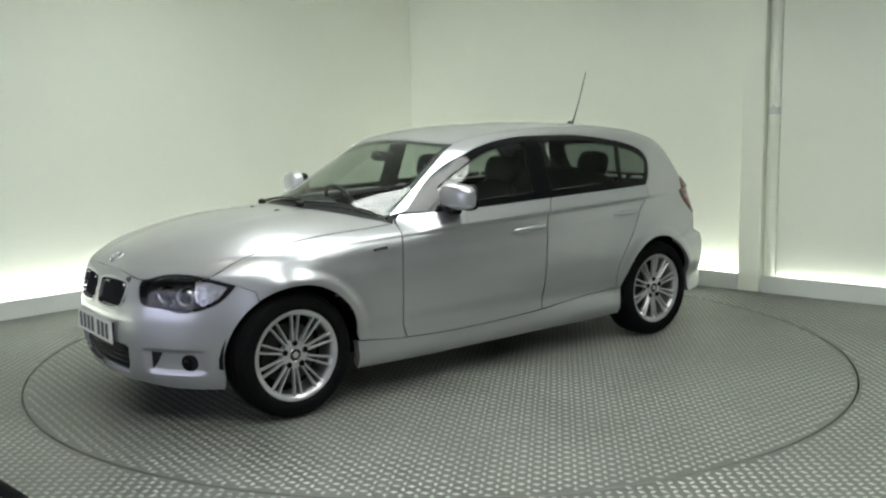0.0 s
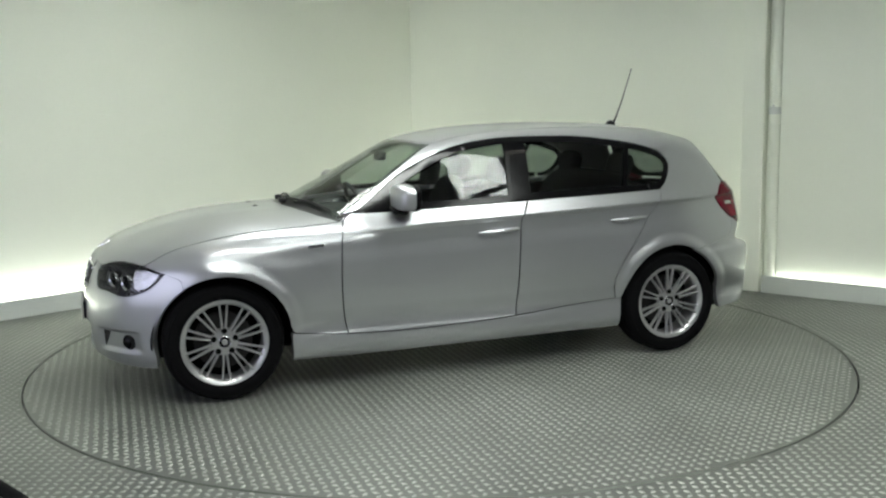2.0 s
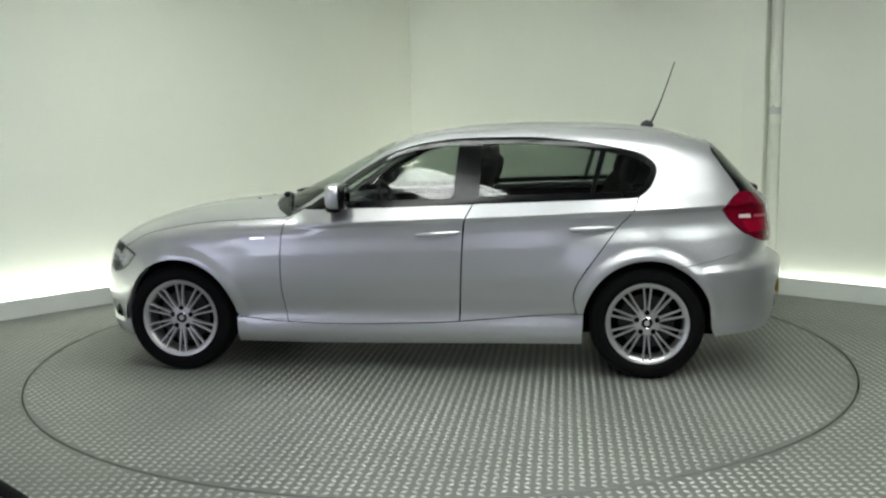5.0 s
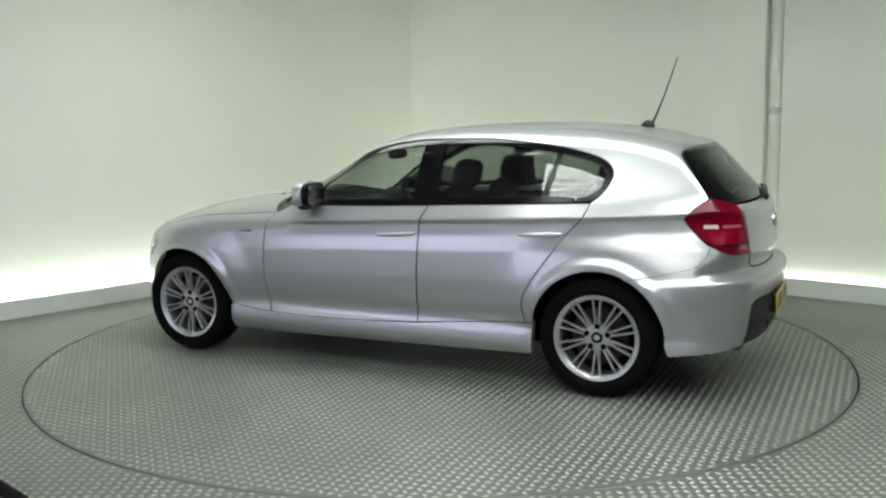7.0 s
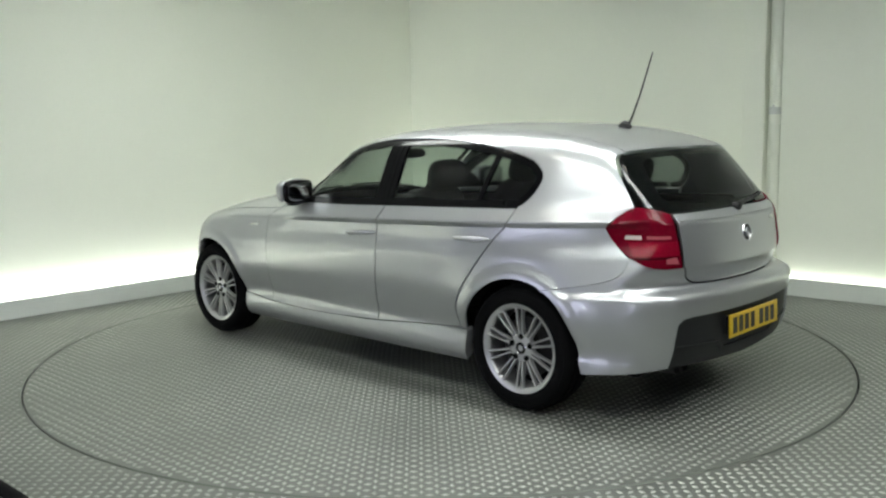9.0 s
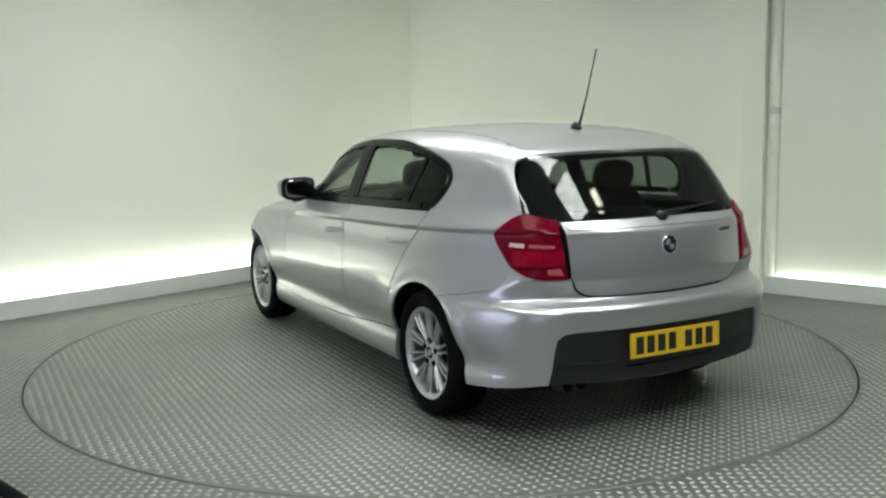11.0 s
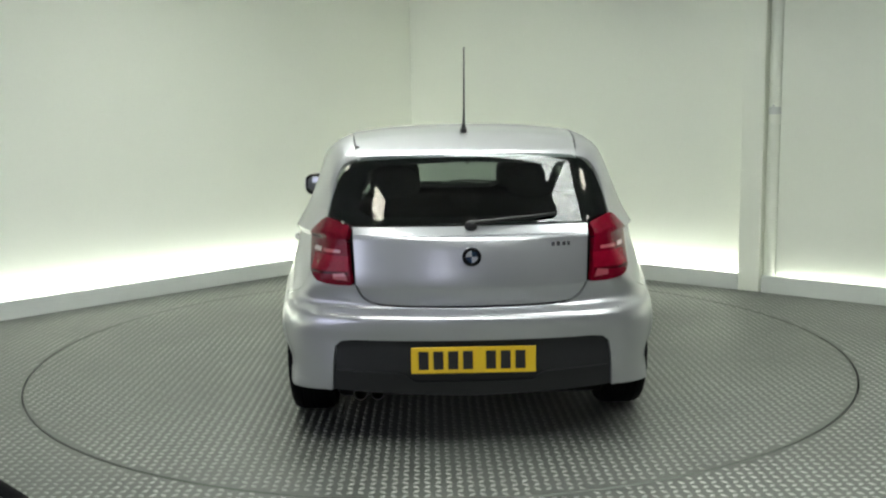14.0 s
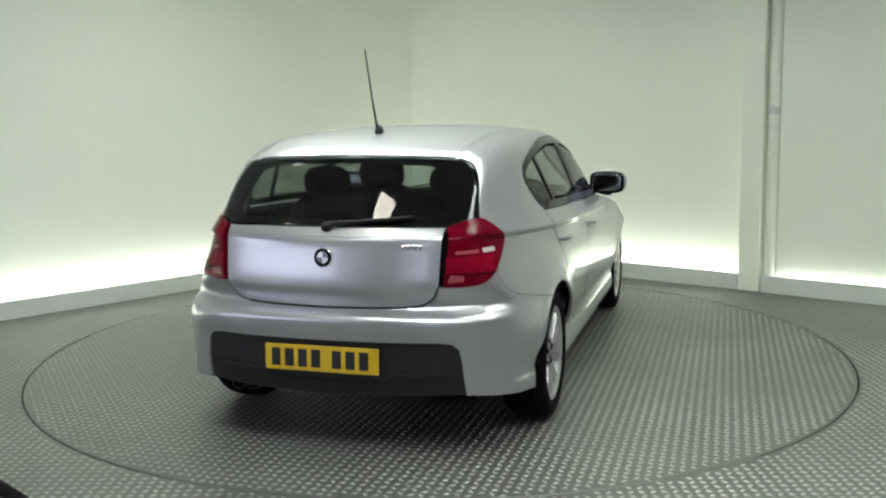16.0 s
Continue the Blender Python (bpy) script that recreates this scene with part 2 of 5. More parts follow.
# floor with the round opening, turntable in it
def ring_floor(r, far, n=128):
    verts, faces = [], []
    for i in range(n):
        a = 2 * math.pi * i / n
        c, s = math.cos(a), math.sin(a)
        k = far / max(abs(c), abs(s))
        verts += [(r * c, r * s, -0.03), (r * c, r * s, -0.002), (r * c * 1.001, r * s * 1.001, 0.0), (k * c, k * s - 1.5 * (k > 0), 0.0)]
    for i in range(n):
        a, b = 4 * i, 4 * ((i + 1) % n)
        for j in range(3):
            faces.append((a + j, a + j + 1, b + j + 1, b + j))
    return verts, [tuple(reversed(f)) for f in faces]


floor = part("floor", ring_floor(TABLE_R + 0.009, 9.5), FLOOR, smooth=False)
tagged(floor, "grey painted steel tread-plate floor round the turntable", "floor", kind="structure")
pit = part("turntable_pit", lathe([(0.0, -0.0), (TABLE_R + 0.1, -0.0)], 64), PIT, at=pose(0, 0, -0.12, 90, 0, 0))
tagged(pit, "dark pit below the round turntable", "pit", kind="structure")

turntable = tagged(new("turntable"), "round grey steel tread-plate car turntable, slowly turning", "turntable")
def disc(r, n=160):
    verts = [(0, 0, 0)]
    rings = [(0.6, 0), (1.2, 0), (1.8, 0), (r - 0.004, 0), (r, -0.004), (r, -0.03)]
    for q, z in rings:
        verts += [(q * math.cos(2 * math.pi * i / n), q * math.sin(2 * math.pi * i / n), z) for i in range(n)]
    faces = [(0, 1 + i, 1 + (i + 1) % n) for i in range(n)]
    for k in range(len(rings) - 1):
        a, b = 1 + k * n, 1 + (k + 1) * n
        faces += [(a + i, b + i, b + (i + 1) % n, a + (i + 1) % n) for i in range(n)]
    return verts, faces
part("plate", disc(TABLE_R), FLOOR, turntable, smooth=False)
part("hub", lathe([(0.0, 0.4), (0.3, 0.4), (0.3, 0.0), (0.0, 0.0)], 32), DARK_SHELL, turntable, at=pose(0, 0, -0.44, 90, 0, 0))


def treads(name, keep, mat, parent, pitch=0.043):
    """Raised lozenges, turned by a quarter from one to the next."""
    n = int(9 / pitch)
    i, j = np.meshgrid(np.arange(-n, n), np.arange(-n, n), indexing="ij")
    cx, cy = i * pitch, j * pitch
    ok = keep(cx, cy)
    cx, cy, odd = cx[ok], cy[ok], ((i + j) % 2)[ok]
    turn = np.where(odd == 1, 1.0, -1.0) * math.pi / 4
    c, s = np.cos(turn), np.sin(turn)
    shape = np.array([(0.0185, 0, 0), (0, 0.0105, 0), (-0.0185, 0, 0), (0, -0.0105, 0), (0.0130, 0, 0.0029), (0, 0.0065, 0.0032), (-0.0130, 0, 0.0029), (0, -0.0065, 0.0032)])
    x = cx[:, None] + shape[:, 0] * c[:, None] - shape[:, 1] * s[:, None]
    y = cy[:, None] + shape[:, 0] * s[:, None] + shape[:, 1] * c[:, None]
    z = np.broadcast_to(shape[:, 2] + 0.0002, x.shape)
    verts = np.stack([x, y, z], -1).reshape(-1, 3)
    quad = np.array([(4, 5, 6, 7), (0, 1, 5, 4), (1, 2, 6, 5), (2, 3, 7, 6), (3, 0, 4, 7)])
    faces = (np.arange(len(cx))[:, None, None] * 8 + quad).reshape(-1, 4)
    me = bpy.data.meshes.new(name)
    me.vertices.add(len(verts))
    me.vertices.foreach_set("co", verts.ravel())
    me.loops.add(faces.size)
    me.loops.foreach_set("vertex_index", faces.ravel())
    me.polygons.add(len(faces))
    me.polygons.foreach_set("loop_start", np.arange(len(faces)) * 4)
    me.materials.append(mat)
    me.update()
    me.validate()
    ob = new(name, me)
    ob.parent = parent
    return tagged(ob, "raised worn steel lozenge treads", kind="stuff")


treads("treads", lambda x, y: np.hypot(x, y) < TABLE_R - 0.018, TREAD, turntable)
treads("floor_treads", lambda x, y: (np.hypot(x, y) > TABLE_R + 0.026) & (np.abs(x) < 4.2) & (y > -4.2) & (y < 4.3), TREAD, floor)

# frosted windows in the grey wall behind the camera
pane_w = 0.82
for number, along, panes in ((1, 2.75, 4), (2, 7.5, 1)):
    win = tagged(new("window_%d" % number), "row of frosted daylit panes in the grey wall", "window", kind="structure")
    win.matrix_basis = FAR_L @ pose(along, -0.012, 1.25)
    for k in range(panes):
        x = (k - (panes - 1) / 2) * (pane_w + 0.06)
        part("pane", block(x - pane_w / 2, -0.004, -0.62, x + pane_w / 2, 0.004, 0.62, 0), COOL_GLOW, win, "frosted daylit pane", smooth=False)
    for k in range(panes + 1):
        x = (k - panes / 2) * (pane_w + 0.06)
        part("window_frame", block(x - 0.03, -0.02, -0.70, x + 0.03, 0.010, 0.70, 0.003, 1), PLINTH, win, smooth=False)
    for z in (-0.66, 0.66):
        part("window_frame", block(-0.43 * panes, -0.018, z - 0.04, 0.43 * panes, 0.010, z + 0.04, 0.003, 1), PLINTH, win, smooth=False)

# dark rubber cable cover at the floor's near edge
ramp = tagged(new("cable_cover"), "black rubber cable cover lying on the floor", "cable cover")
ramp.matrix_basis = pose(-1.735, -2.315, 0)
part("cover", tube([(-0.40, 0.27, 0.026), (-0.20, 0.155, 0.026), (0.0, 0.0, 0.026), (0.16, -0.15, 0.026), (0.25, -0.36, 0.026)], 0.027, 14), RUBBER, ramp)

# ceiling and its lights
ceiling_bm = block(-9, -9.5, CEILING, 9, 6, CEILING + 0.12, 0)
tagged(part("ceiling", ceiling_bm, CEIL, smooth=False), "white painted ceiling with flush light panels", "ceiling", kind="structure")


def light_panel(m, sx, sy, glow, label, group):
    e = tagged(new("ceiling_light"), label, "ceiling light", group=group)
    e.matrix_basis = m
    for x0, y0, x1, y1 in ((-sx / 2, -sy / 2, sx / 2, -sy / 2 + 0.025), (-sx / 2, sy / 2 - 0.025, sx / 2, sy / 2),
                           (-sx / 2, -sy / 2 + 0.025, -sx / 2 + 0.025, sy / 2 - 0.025), (sx / 2 - 0.025, -sy / 2 + 0.025, sx / 2, sy / 2 - 0.025)):
        part("frame", block(x0, y0, -0.02, x1, y1, 0, 0.003, 1), PLINTH, e, smooth=False)
    if sx > 0.6:
        for k in range(1, 8):
            y = -sy / 2 + 0.025 + (sy - 0.05) * k / 8
            part("louvre", block(-sx / 2 + 0.025, y - 0.004, -0.019, sx / 2 - 0.025, y + 0.004, -0.013, 0), PLINTH, e, smooth=False)
        for k in range(1, 16):
            x = -sx / 2 + 0.025 + (sx - 0.05) * k / 16
            part("louvre", block(x - 0.0025, -sy / 2 + 0.025, -0.018, x + 0.0025, sy / 2 - 0.025, -0.0135, 0), PLINTH, e, smooth=False)
    part("diffuser", block(-sx / 2 + 0.027, -sy / 2 + 0.027, -0.012, sx / 2 - 0.027, sy / 2 - 0.027, -0.003, 0), glow, e, "white glowing diffuser", smooth=False)
    return e


turn = math.degrees(math.atan2(ALONG_RIGHT.y, ALONG_RIGHT.x))
base = Matrix.Translation((0, 0, CEILING)) @ pose(0, 0, 0, 0, 0, turn)
for row, first, count in ((-0.47, -1.06, 5), (-2.75, 1.50, 3)):
    for k in range(count):
        m = base @ pose(first + 1.28 * k, row, 0)
        light_panel(m, 1.23, 0.54, PANEL_GLOW, "flush white louvred ceiling light panel, lit", "ceiling light panels")
for x, y, size in ((-0.88, -2.06, 0.28), (1.95, -1.56, 0.20), (-1.68, -1.2, 0.22)):
    light_panel(Matrix.Translation((x, y, CEILING)) @ pose(0, 0, 0, 0, 0, turn), size, size * 0.9, SPOT_GLOW, "small square warm ceiling lamp, lit", "small ceiling lamps")
# ---------------------------------------------------------------- car body surface
# x forward from the middle of the wheelbase, y to the car's left, z up from the ground


def curve(xs, ys):
    """A smooth monotone curve through a few points (x ascending)."""
    xs, ys = np.array(xs, float), np.array(ys, float)
    h = np.diff(xs)
    d = np.diff(ys) / h
    m = np.zeros(len(xs))
    m[0], m[-1] = d[0], d[-1]
    for i in range(1, len(xs) - 1):
        if d[i - 1] * d[i] > 0:
            w1, w2 = 2 * h[i] + h[i - 1], h[i] + 2 * h[i - 1]
            m[i] = (w1 + w2) / (w1 / d[i - 1] + w2 / d[i])

    def f(x):
        x = np.asarray(x, float)
        i = np.clip(np.searchsorted(xs, x) - 1, 0, len(h) - 1)
        t = np.clip((x - xs[i]) / h[i], -0.5, 1.5)
        a = (1 + 2 * t) * (1 - t) ** 2 * ys[i] + t * (1 - t) ** 2 * h[i] * m[i] + t * t * (3 - 2 * t) * ys[i + 1] + t * t * (t - 1) * h[i] * m[i + 1]
        lo, hi = ys[0] + m[0] * (x - xs[0]), ys[-1] + m[-1] * (x - xs[-1])
        return np.where(x < xs[0], lo, np.where(x > xs[-1], hi, a))
    return f


def step01(a, b, x):
    t = np.clip((np.asarray(x, float) - a) / (b - a), 0, 1)
    return t * t * (3 - 2 * t)


def smax(a, b, k):
    h = np.maximum(k - np.abs(a - b), 0) / k
    return np.maximum(a, b) + h * h * k / 4


SECTION_LOW = curve([0.10, 0.17, 0.20, 0.25, 0.30, 0.325, 0.36, 0.45, 0.58, 0.70, 0.80, 0.8625],
                    [0.76, 0.800, 0.828, 0.846, 0.842, 0.834, 0.830, 0.848, 0.862, 0.861, 0.852, 0.853])
SECTION_HIGH = curve([0.875, 0.90, 0.955, 1.05, 1.15, 1.25, 1.33, 1.42], [0.870, 0.857, 0.828, 0.789, 0.748, 0.704, 0.652, 0.58])
FRONT_TAPER = curve([1.0, 1.25, 1.45, 1.6, 1.75, 1.9, 2.05], [0, 0.0, -0.012, -0.035, -0.085, -0.17, -0.30])
REAR_LOW = curve([-2.15, -2.05, -1.95, -1.8, -1.6, -1.4, -1.2], [-0.28, -0.18, -0.115, -0.055, -0.02, -0.003, 0])
REAR_HIGH = curve([-2.05, -1.95, -1.8, -1.6, -1.4, -1.2, -0.8, -0.3], [-0.36, -0.28, -0.195, -0.12, -0.062, -0.03, -0.006, 0])
ROOFLINE = curve([-1.80, -1.72, -1.624, -1.373, -1.086, -0.728, -0.37, -0.05, 0.17, 0.35, 0.534, 0.72, 1.02],
                 [1.266, 1.289, 1.317, 1.372, 1.399, 1.408, 1.397, 1.360, 1.306, 1.220, 1.127, 1.034, 0.885])
BONNET = curve([0.6, 0.95, 1.12, 1.27, 1.45, 1.635, 1.82, 1.93, 1.99, 2.05], [0.975, 0.954, 0.947, 0.934, 0.906, 0.862, 0.799, 0.747, 0.700, 0.62])
TAIL = curve([0.12, 0.22, 0.30, 0.38, 0.50, 0.56, 0.600, 0.614, 0.634, 0.65, 0.715, 0.730, 0.745, 0.86, 0.936, 0.946, 0.985, 1.05, 1.17, 1.284, 1.32],
             [-2.03, -2.075, -2.105, -2.124, -2.132, -2.144, -2.149, -2.145, -2.098, -2.070, -2.0915, -2.0965, -2.0970, -2.084, -2.066, -2.057, -2.0185, -1.9575, -1.8448, -1.738, -1.704])
NOSE = curve([0.12, 0.18, 0.24, 0.32, 0.42, 0.50, 0.58, 0.66, 0.72, 0.76], [1.915, 1.965, 1.995, 2.012, 2.020, 2.016, 2.002, 1.978, 1.950, 1.905])
WHEEL_X, WHEEL_Z = 1.33, 0.316


def lift(x, z):
    """Height along the rising waist: the crease lies at 0.868 all along."""
    return z + 0.037 * x * step01(0.35, 0.80, z)


def side_width(x, z):
    q = lift(x, z)
    w = np.where(q < 0.868, SECTION_LOW(np.minimum(q, 0.8625)), SECTION_HIGH(np.maximum(q, 0.875)))
    t = np.clip((q - 0.8625) / 0.0125, 0, 1)
    w = np.where((q > 0.8625) & (q < 0.875), 0.853 + 0.017 * t, w)
    # the crease fades out over the front wing
    soft = 0.866 + 0 * w
    fade = step01(1.05, 1.30, x) * step01(0.06, 0.0, np.abs(q - 0.862))
    w = w + (np.minimum(soft, 0.864) - w) * fade
    r = step01(0.45, 1.05, z)
    p = FRONT_TAPER(np.maximum(x, 1.0)) * (x > 1.0)
    p = p + np.where(x < -0.3, REAR_LOW(np.minimum(x, -1.2)) * (x < -1.2) * (1 - r) + REAR_HIGH(np.minimum(x, -0.3)) * r, 0)
    p = p + 0.014 * step01(0.645, 0.612, z + 0.05 * np.minimum(x + 2.0, 0.5)) * step01(-1.5, -1.72, x)
    for wx in (WHEEL_X, -WHEEL_X):
        d = np.hypot(x - wx, z - WHEEL_Z)
        p = p + 0.016 * step01(0.425, 0.362, d) * step01(0.26, 0.46, z)
        p = p + 0.016 * step01(0.62, 0.40, d) * step01(0.3, 0.52, z)
    return w + p


def body(x, y, z):
    """Below nought inside the car's skin."""
    y = np.abs(y)
    side = (y - side_width(x, z)) * 0.93
    k = 0.40 * step01(-0.25, 0.40, x)
    roof = ROOFLINE(x + k * y * y) - 0.075 * y * y - 0.10 * y ** 4
    slope = np.where(x > -0.05, 0.88, 0.98)
    roof = (z - roof) * slope
    dome = 0.022 * step01(0.20, 0.10, np.abs(y - 0.0) - 0.12) * step01(0.8, 1.5, x) * 0.35
    bonnet = (z - (BONNET(x + 0.16 * y * y) - 0.075 * y * y - 0.10 * y ** 4 + dome)) * 0.95
    top = -smax(-roof, -bonnet, 0.02)
    f = smax(side, top, 0.085)
    kr = 0.24 - 0.09 * step01(0.7, 0.55, z)
    flat_glass = step01(0.90, 0.975, z)
    rear = TAIL(z) + (kr - 0.14 * flat_glass) * y * y + (0.25 + 0.36 * flat_glass) * y ** 4 - x
    rear = rear * np.where(z > 0.99, 0.72, 0.97)
    f = smax(f, rear, 0.03 + 0.05 * step01(0.75, 0.6, z))
    dent = 0.020 * step01(0.44, 0.50, y) * step01(0.73, 0.67, y) * step01(0.255, 0.285, z) * step01(0.385, 0.365, z)
    nose = x - (NOSE(z) - 0.22 * y * y - 0.62 * y ** 4 - dent)
    return smax(f, nose * 0.95, 0.05)


def solve_on(axis, a, b, inset=0.0):
    """Points of the skin over a plane: axis 'left' takes (x, z), 'top' (x, y), 'rear' and 'front' (y, z)."""
    a, b = np.asarray(a, float), np.asarray(b, float)
    lo, hi = {"left": (0.0, 1.1), "top": (0.45, 1.6), "rear": (-1.0, -2.4), "front": (1.2, 2.3)}[axis]
    lo, hi = np.full(a.shape, lo), np.full(a.shape, hi)
    for _ in range(34):
        m = (lo + hi) / 2
        p = {"left": (a, m, b), "top": (a, b, m), "rear": (m, a, b), "front": (m, a, b)}[axis]
        inside = body(*p) < -inset
        lo, hi = np.where(inside, m, lo), np.where(inside, hi, m)
    m = (lo + hi) / 2
    p = {"left": (a, m, b), "top": (a, b, m), "rear": (m, a, b), "front": (m, a, b)}[axis]
    return np.stack(p, -1)


def skin_normals(p):
    e = 0.004
    x, y, z = p.T
    g = np.stack([body(x + e, y, z) - body(x - e, y, z), body(x, y + e, z) - body(x, y - e, z), body(x, y, z + e) - body(x, y, z - e)], -1)
    return g / np.maximum(np.linalg.norm(g, axis=1), 1e-9)[:, None]


# ---------------------------------------------------------------- panels cut out of the skin
R2 = math.sqrt(0.5)
AXES = {  # across, up, outward, start, end
    "left": ((1, 0, 0), (0, 0, 1), (0, 1, 0), 0.0, 1.1),
    "top": ((1, 0, 0), (0, 1, 0), (0, 0, 1), 0.45, 1.6),
    "rear": ((0, 1, 0), (0, 0, 1), (-1, 0, 0), 1.0, 2.4),
    "front": ((0, -1, 0), (0, 0, 1), (1, 0, 0), 1.2, 2.3),
    "rear_left": ((R2, R2, 0), (0, 0, 1), (-R2, R2, 0), 0.7, 2.6),
    "front_left": ((R2, -R2, 0), (0, 0, 1), (R2, R2, 0), 0.7, 2.6),
}


def project(axis, points, inset=0.0):
    """Flat points of an axis, carried out to the skin (or to inset below it)."""
    u, v, d, s0, s1 = AXES[axis]
    u, v, d = np.array(u), np.array(v), np.array(d)
    q = np.asarray(points, float)
    base = q[:, :1] * u + q[:, 1:] * v
    lo, hi = np.full(len(q), s0), np.full(len(q), s1)
    for _ in range(32):
        m = (lo + hi) / 2
        inside = body(*(base + m[:, None] * d).T) < -inset
        lo, hi = np.where(inside, m, lo), np.where(inside, hi, m)
    return base + ((lo + hi) / 2)[:, None] * d


def flat(axis, points):
    """The flat coordinates of points in space."""
    u, v = np.array(AXES[axis][0]), np.array(AXES[axis][1])
    p = np.asarray(points, float)
    return np.stack([p @ u, p @ v], -1)


def smooth_line(points, n=6):
    """A soft curve through points (Catmull-Rom)."""
    p = [np.array(q, float) for q in points]
    p = [2 * p[0] - p[1]] + p + [2 * p[-1] - p[-2]]
    out = []
    for i in range(1, len(p) - 2):
        for k in range(n):
            t = k / n
            out.append(0.5 * (2 * p[i] + (p[i + 1] - p[i - 1]) * t + (2 * p[i - 1] - 5 * p[i] + 4 * p[i + 1] - p[i + 2]) * t * t + (3 * p[i] - p[i - 1] - 3 * p[i + 1] + p[i + 2]) * t ** 3))
    out.append(p[-2])
    return [tuple(q) for q in out]


def closed_line(points, n=6):
    p = list(points)
    return smooth_line(p[-2:] + p + p[:2], n)[2 * n:-(2 * n) - 1 + n][: n * len(p)]


def shrink(poly, gap):
    """A polygon with its edges moved inward."""
    p = np.array(poly, float)
    area = np.sum(p[:, 0] * np.roll(p[:, 1], -1) - np.roll(p[:, 0], -1) * p[:, 1])
    if area < 0:
        p = p[::-1]
    if not gap:
        return p
    e = np.roll(p, -1, 0) - p
    ln = np.maximum(np.linalg.norm(e, axis=1), 1e-9)
    nrm = np.stack([-e[:, 1], e[:, 0]], -1) / ln[:, None]
    both = nrm + np.roll(nrm, 1, 0)
    both /= np.maximum(np.linalg.norm(both, axis=1), 0.3)[:, None]
    cosine = np.maximum(np.sum(both * nrm, axis=1), 0.4)
    return p + both * (gap / cosine)[:, None]


def with_holes(outer, holes):
    """One outline that runs into each hole and back."""
    out = [tuple(q) for q in shrink(outer, 0)]
    for hole in holes:
        h = [tuple(q) for q in shrink(hole, 0)][::-1]
        best = min(((a[0] - b[0]) ** 2 + (a[1] - b[1]) ** 2, i, j) for i, a in enumerate(out) for j, b in enumerate(h))
        _, i, j = best
        out = out[: i + 1] + h[j:] + h[: j + 1] + out[i:]
    return np.array(out)


def clip(poly, axis, value, keep_more):
    out = []
    n = len(poly)
    for i in range(n):
        a, b = poly[i], poly[(i + 1) % n]
        ia, ib = (a[axis] >= value) == keep_more or a[axis] == value, (b[axis] >= value) == keep_more or b[axis] == value
        if ia:
            out.append(a)
        if ia != ib:
            t = (value - a[axis]) / (b[axis] - a[axis])
            q = [a[0] + (b[0] - a[0]) * t, a[1] + (b[1] - a[1]) * t]
            q[axis] = value
            out.append(tuple(q))
    return out


def cut_grid(poly, step):
    """Cuts a flat polygon into small cells."""
    poly = [tuple(map(float, q)) for q in poly]
    p = np.array(poly)
    x0, y0 = np.floor(p.min(0) / step) * step
    nx, ny = (np.ceil((p.max(0) - (x0, y0)) / step) + 1).astype(int)
    crossed = np.zeros((nx + 1, ny + 1), bool)
    for a, b in zip(p, np.roll(p, -1, 0)):
        k = max(int(np.linalg.norm(b - a) / step * 10), 1)
        q = a + (b - a) * np.linspace(0, 1, k + 1)[:, None]
        for e in (-1e-7, 1e-7):
            c = np.floor((q + e - (x0, y0)) / step).astype(int)
            crossed[np.clip(c[:, 0], 0, nx), np.clip(c[:, 1], 0, ny)] = True
    gx, gy = np.meshgrid(x0 + (np.arange(nx) + 0.5) * step, y0 + (np.arange(ny) + 0.5) * step, indexing="ij")
    inside = np.zeros(gx.shape, bool)
    for a, b in zip(p, np.roll(p, -1, 0)):
        if a[1] != b[1]:
            inside ^= ((a[1] > gy) != (b[1] > gy)) & (gx < (b[0] - a[0]) * (gy - a[1]) / (b[1] - a[1]) + a[0])
    cells = []
    for i in range(nx):
        strip = None
        for j in range(ny):
            xa, xb, ya, yb = x0 + i * step, x0 + (i + 1) * step, y0 + j * step, y0 + (j + 1) * step
            if crossed[i, j]:
                if strip is None:
                    strip = clip(clip(poly, 0, xa, True), 0, xb, False)
                c = clip(clip(strip, 1, ya, True), 1, yb, False) if strip else []
                if len(c) >= 3:
                    cells.append(c)
            elif inside[i, j]:
                cells.append([(xa, ya), (xb, ya), (xb, yb), (xa, yb)])
    return cells


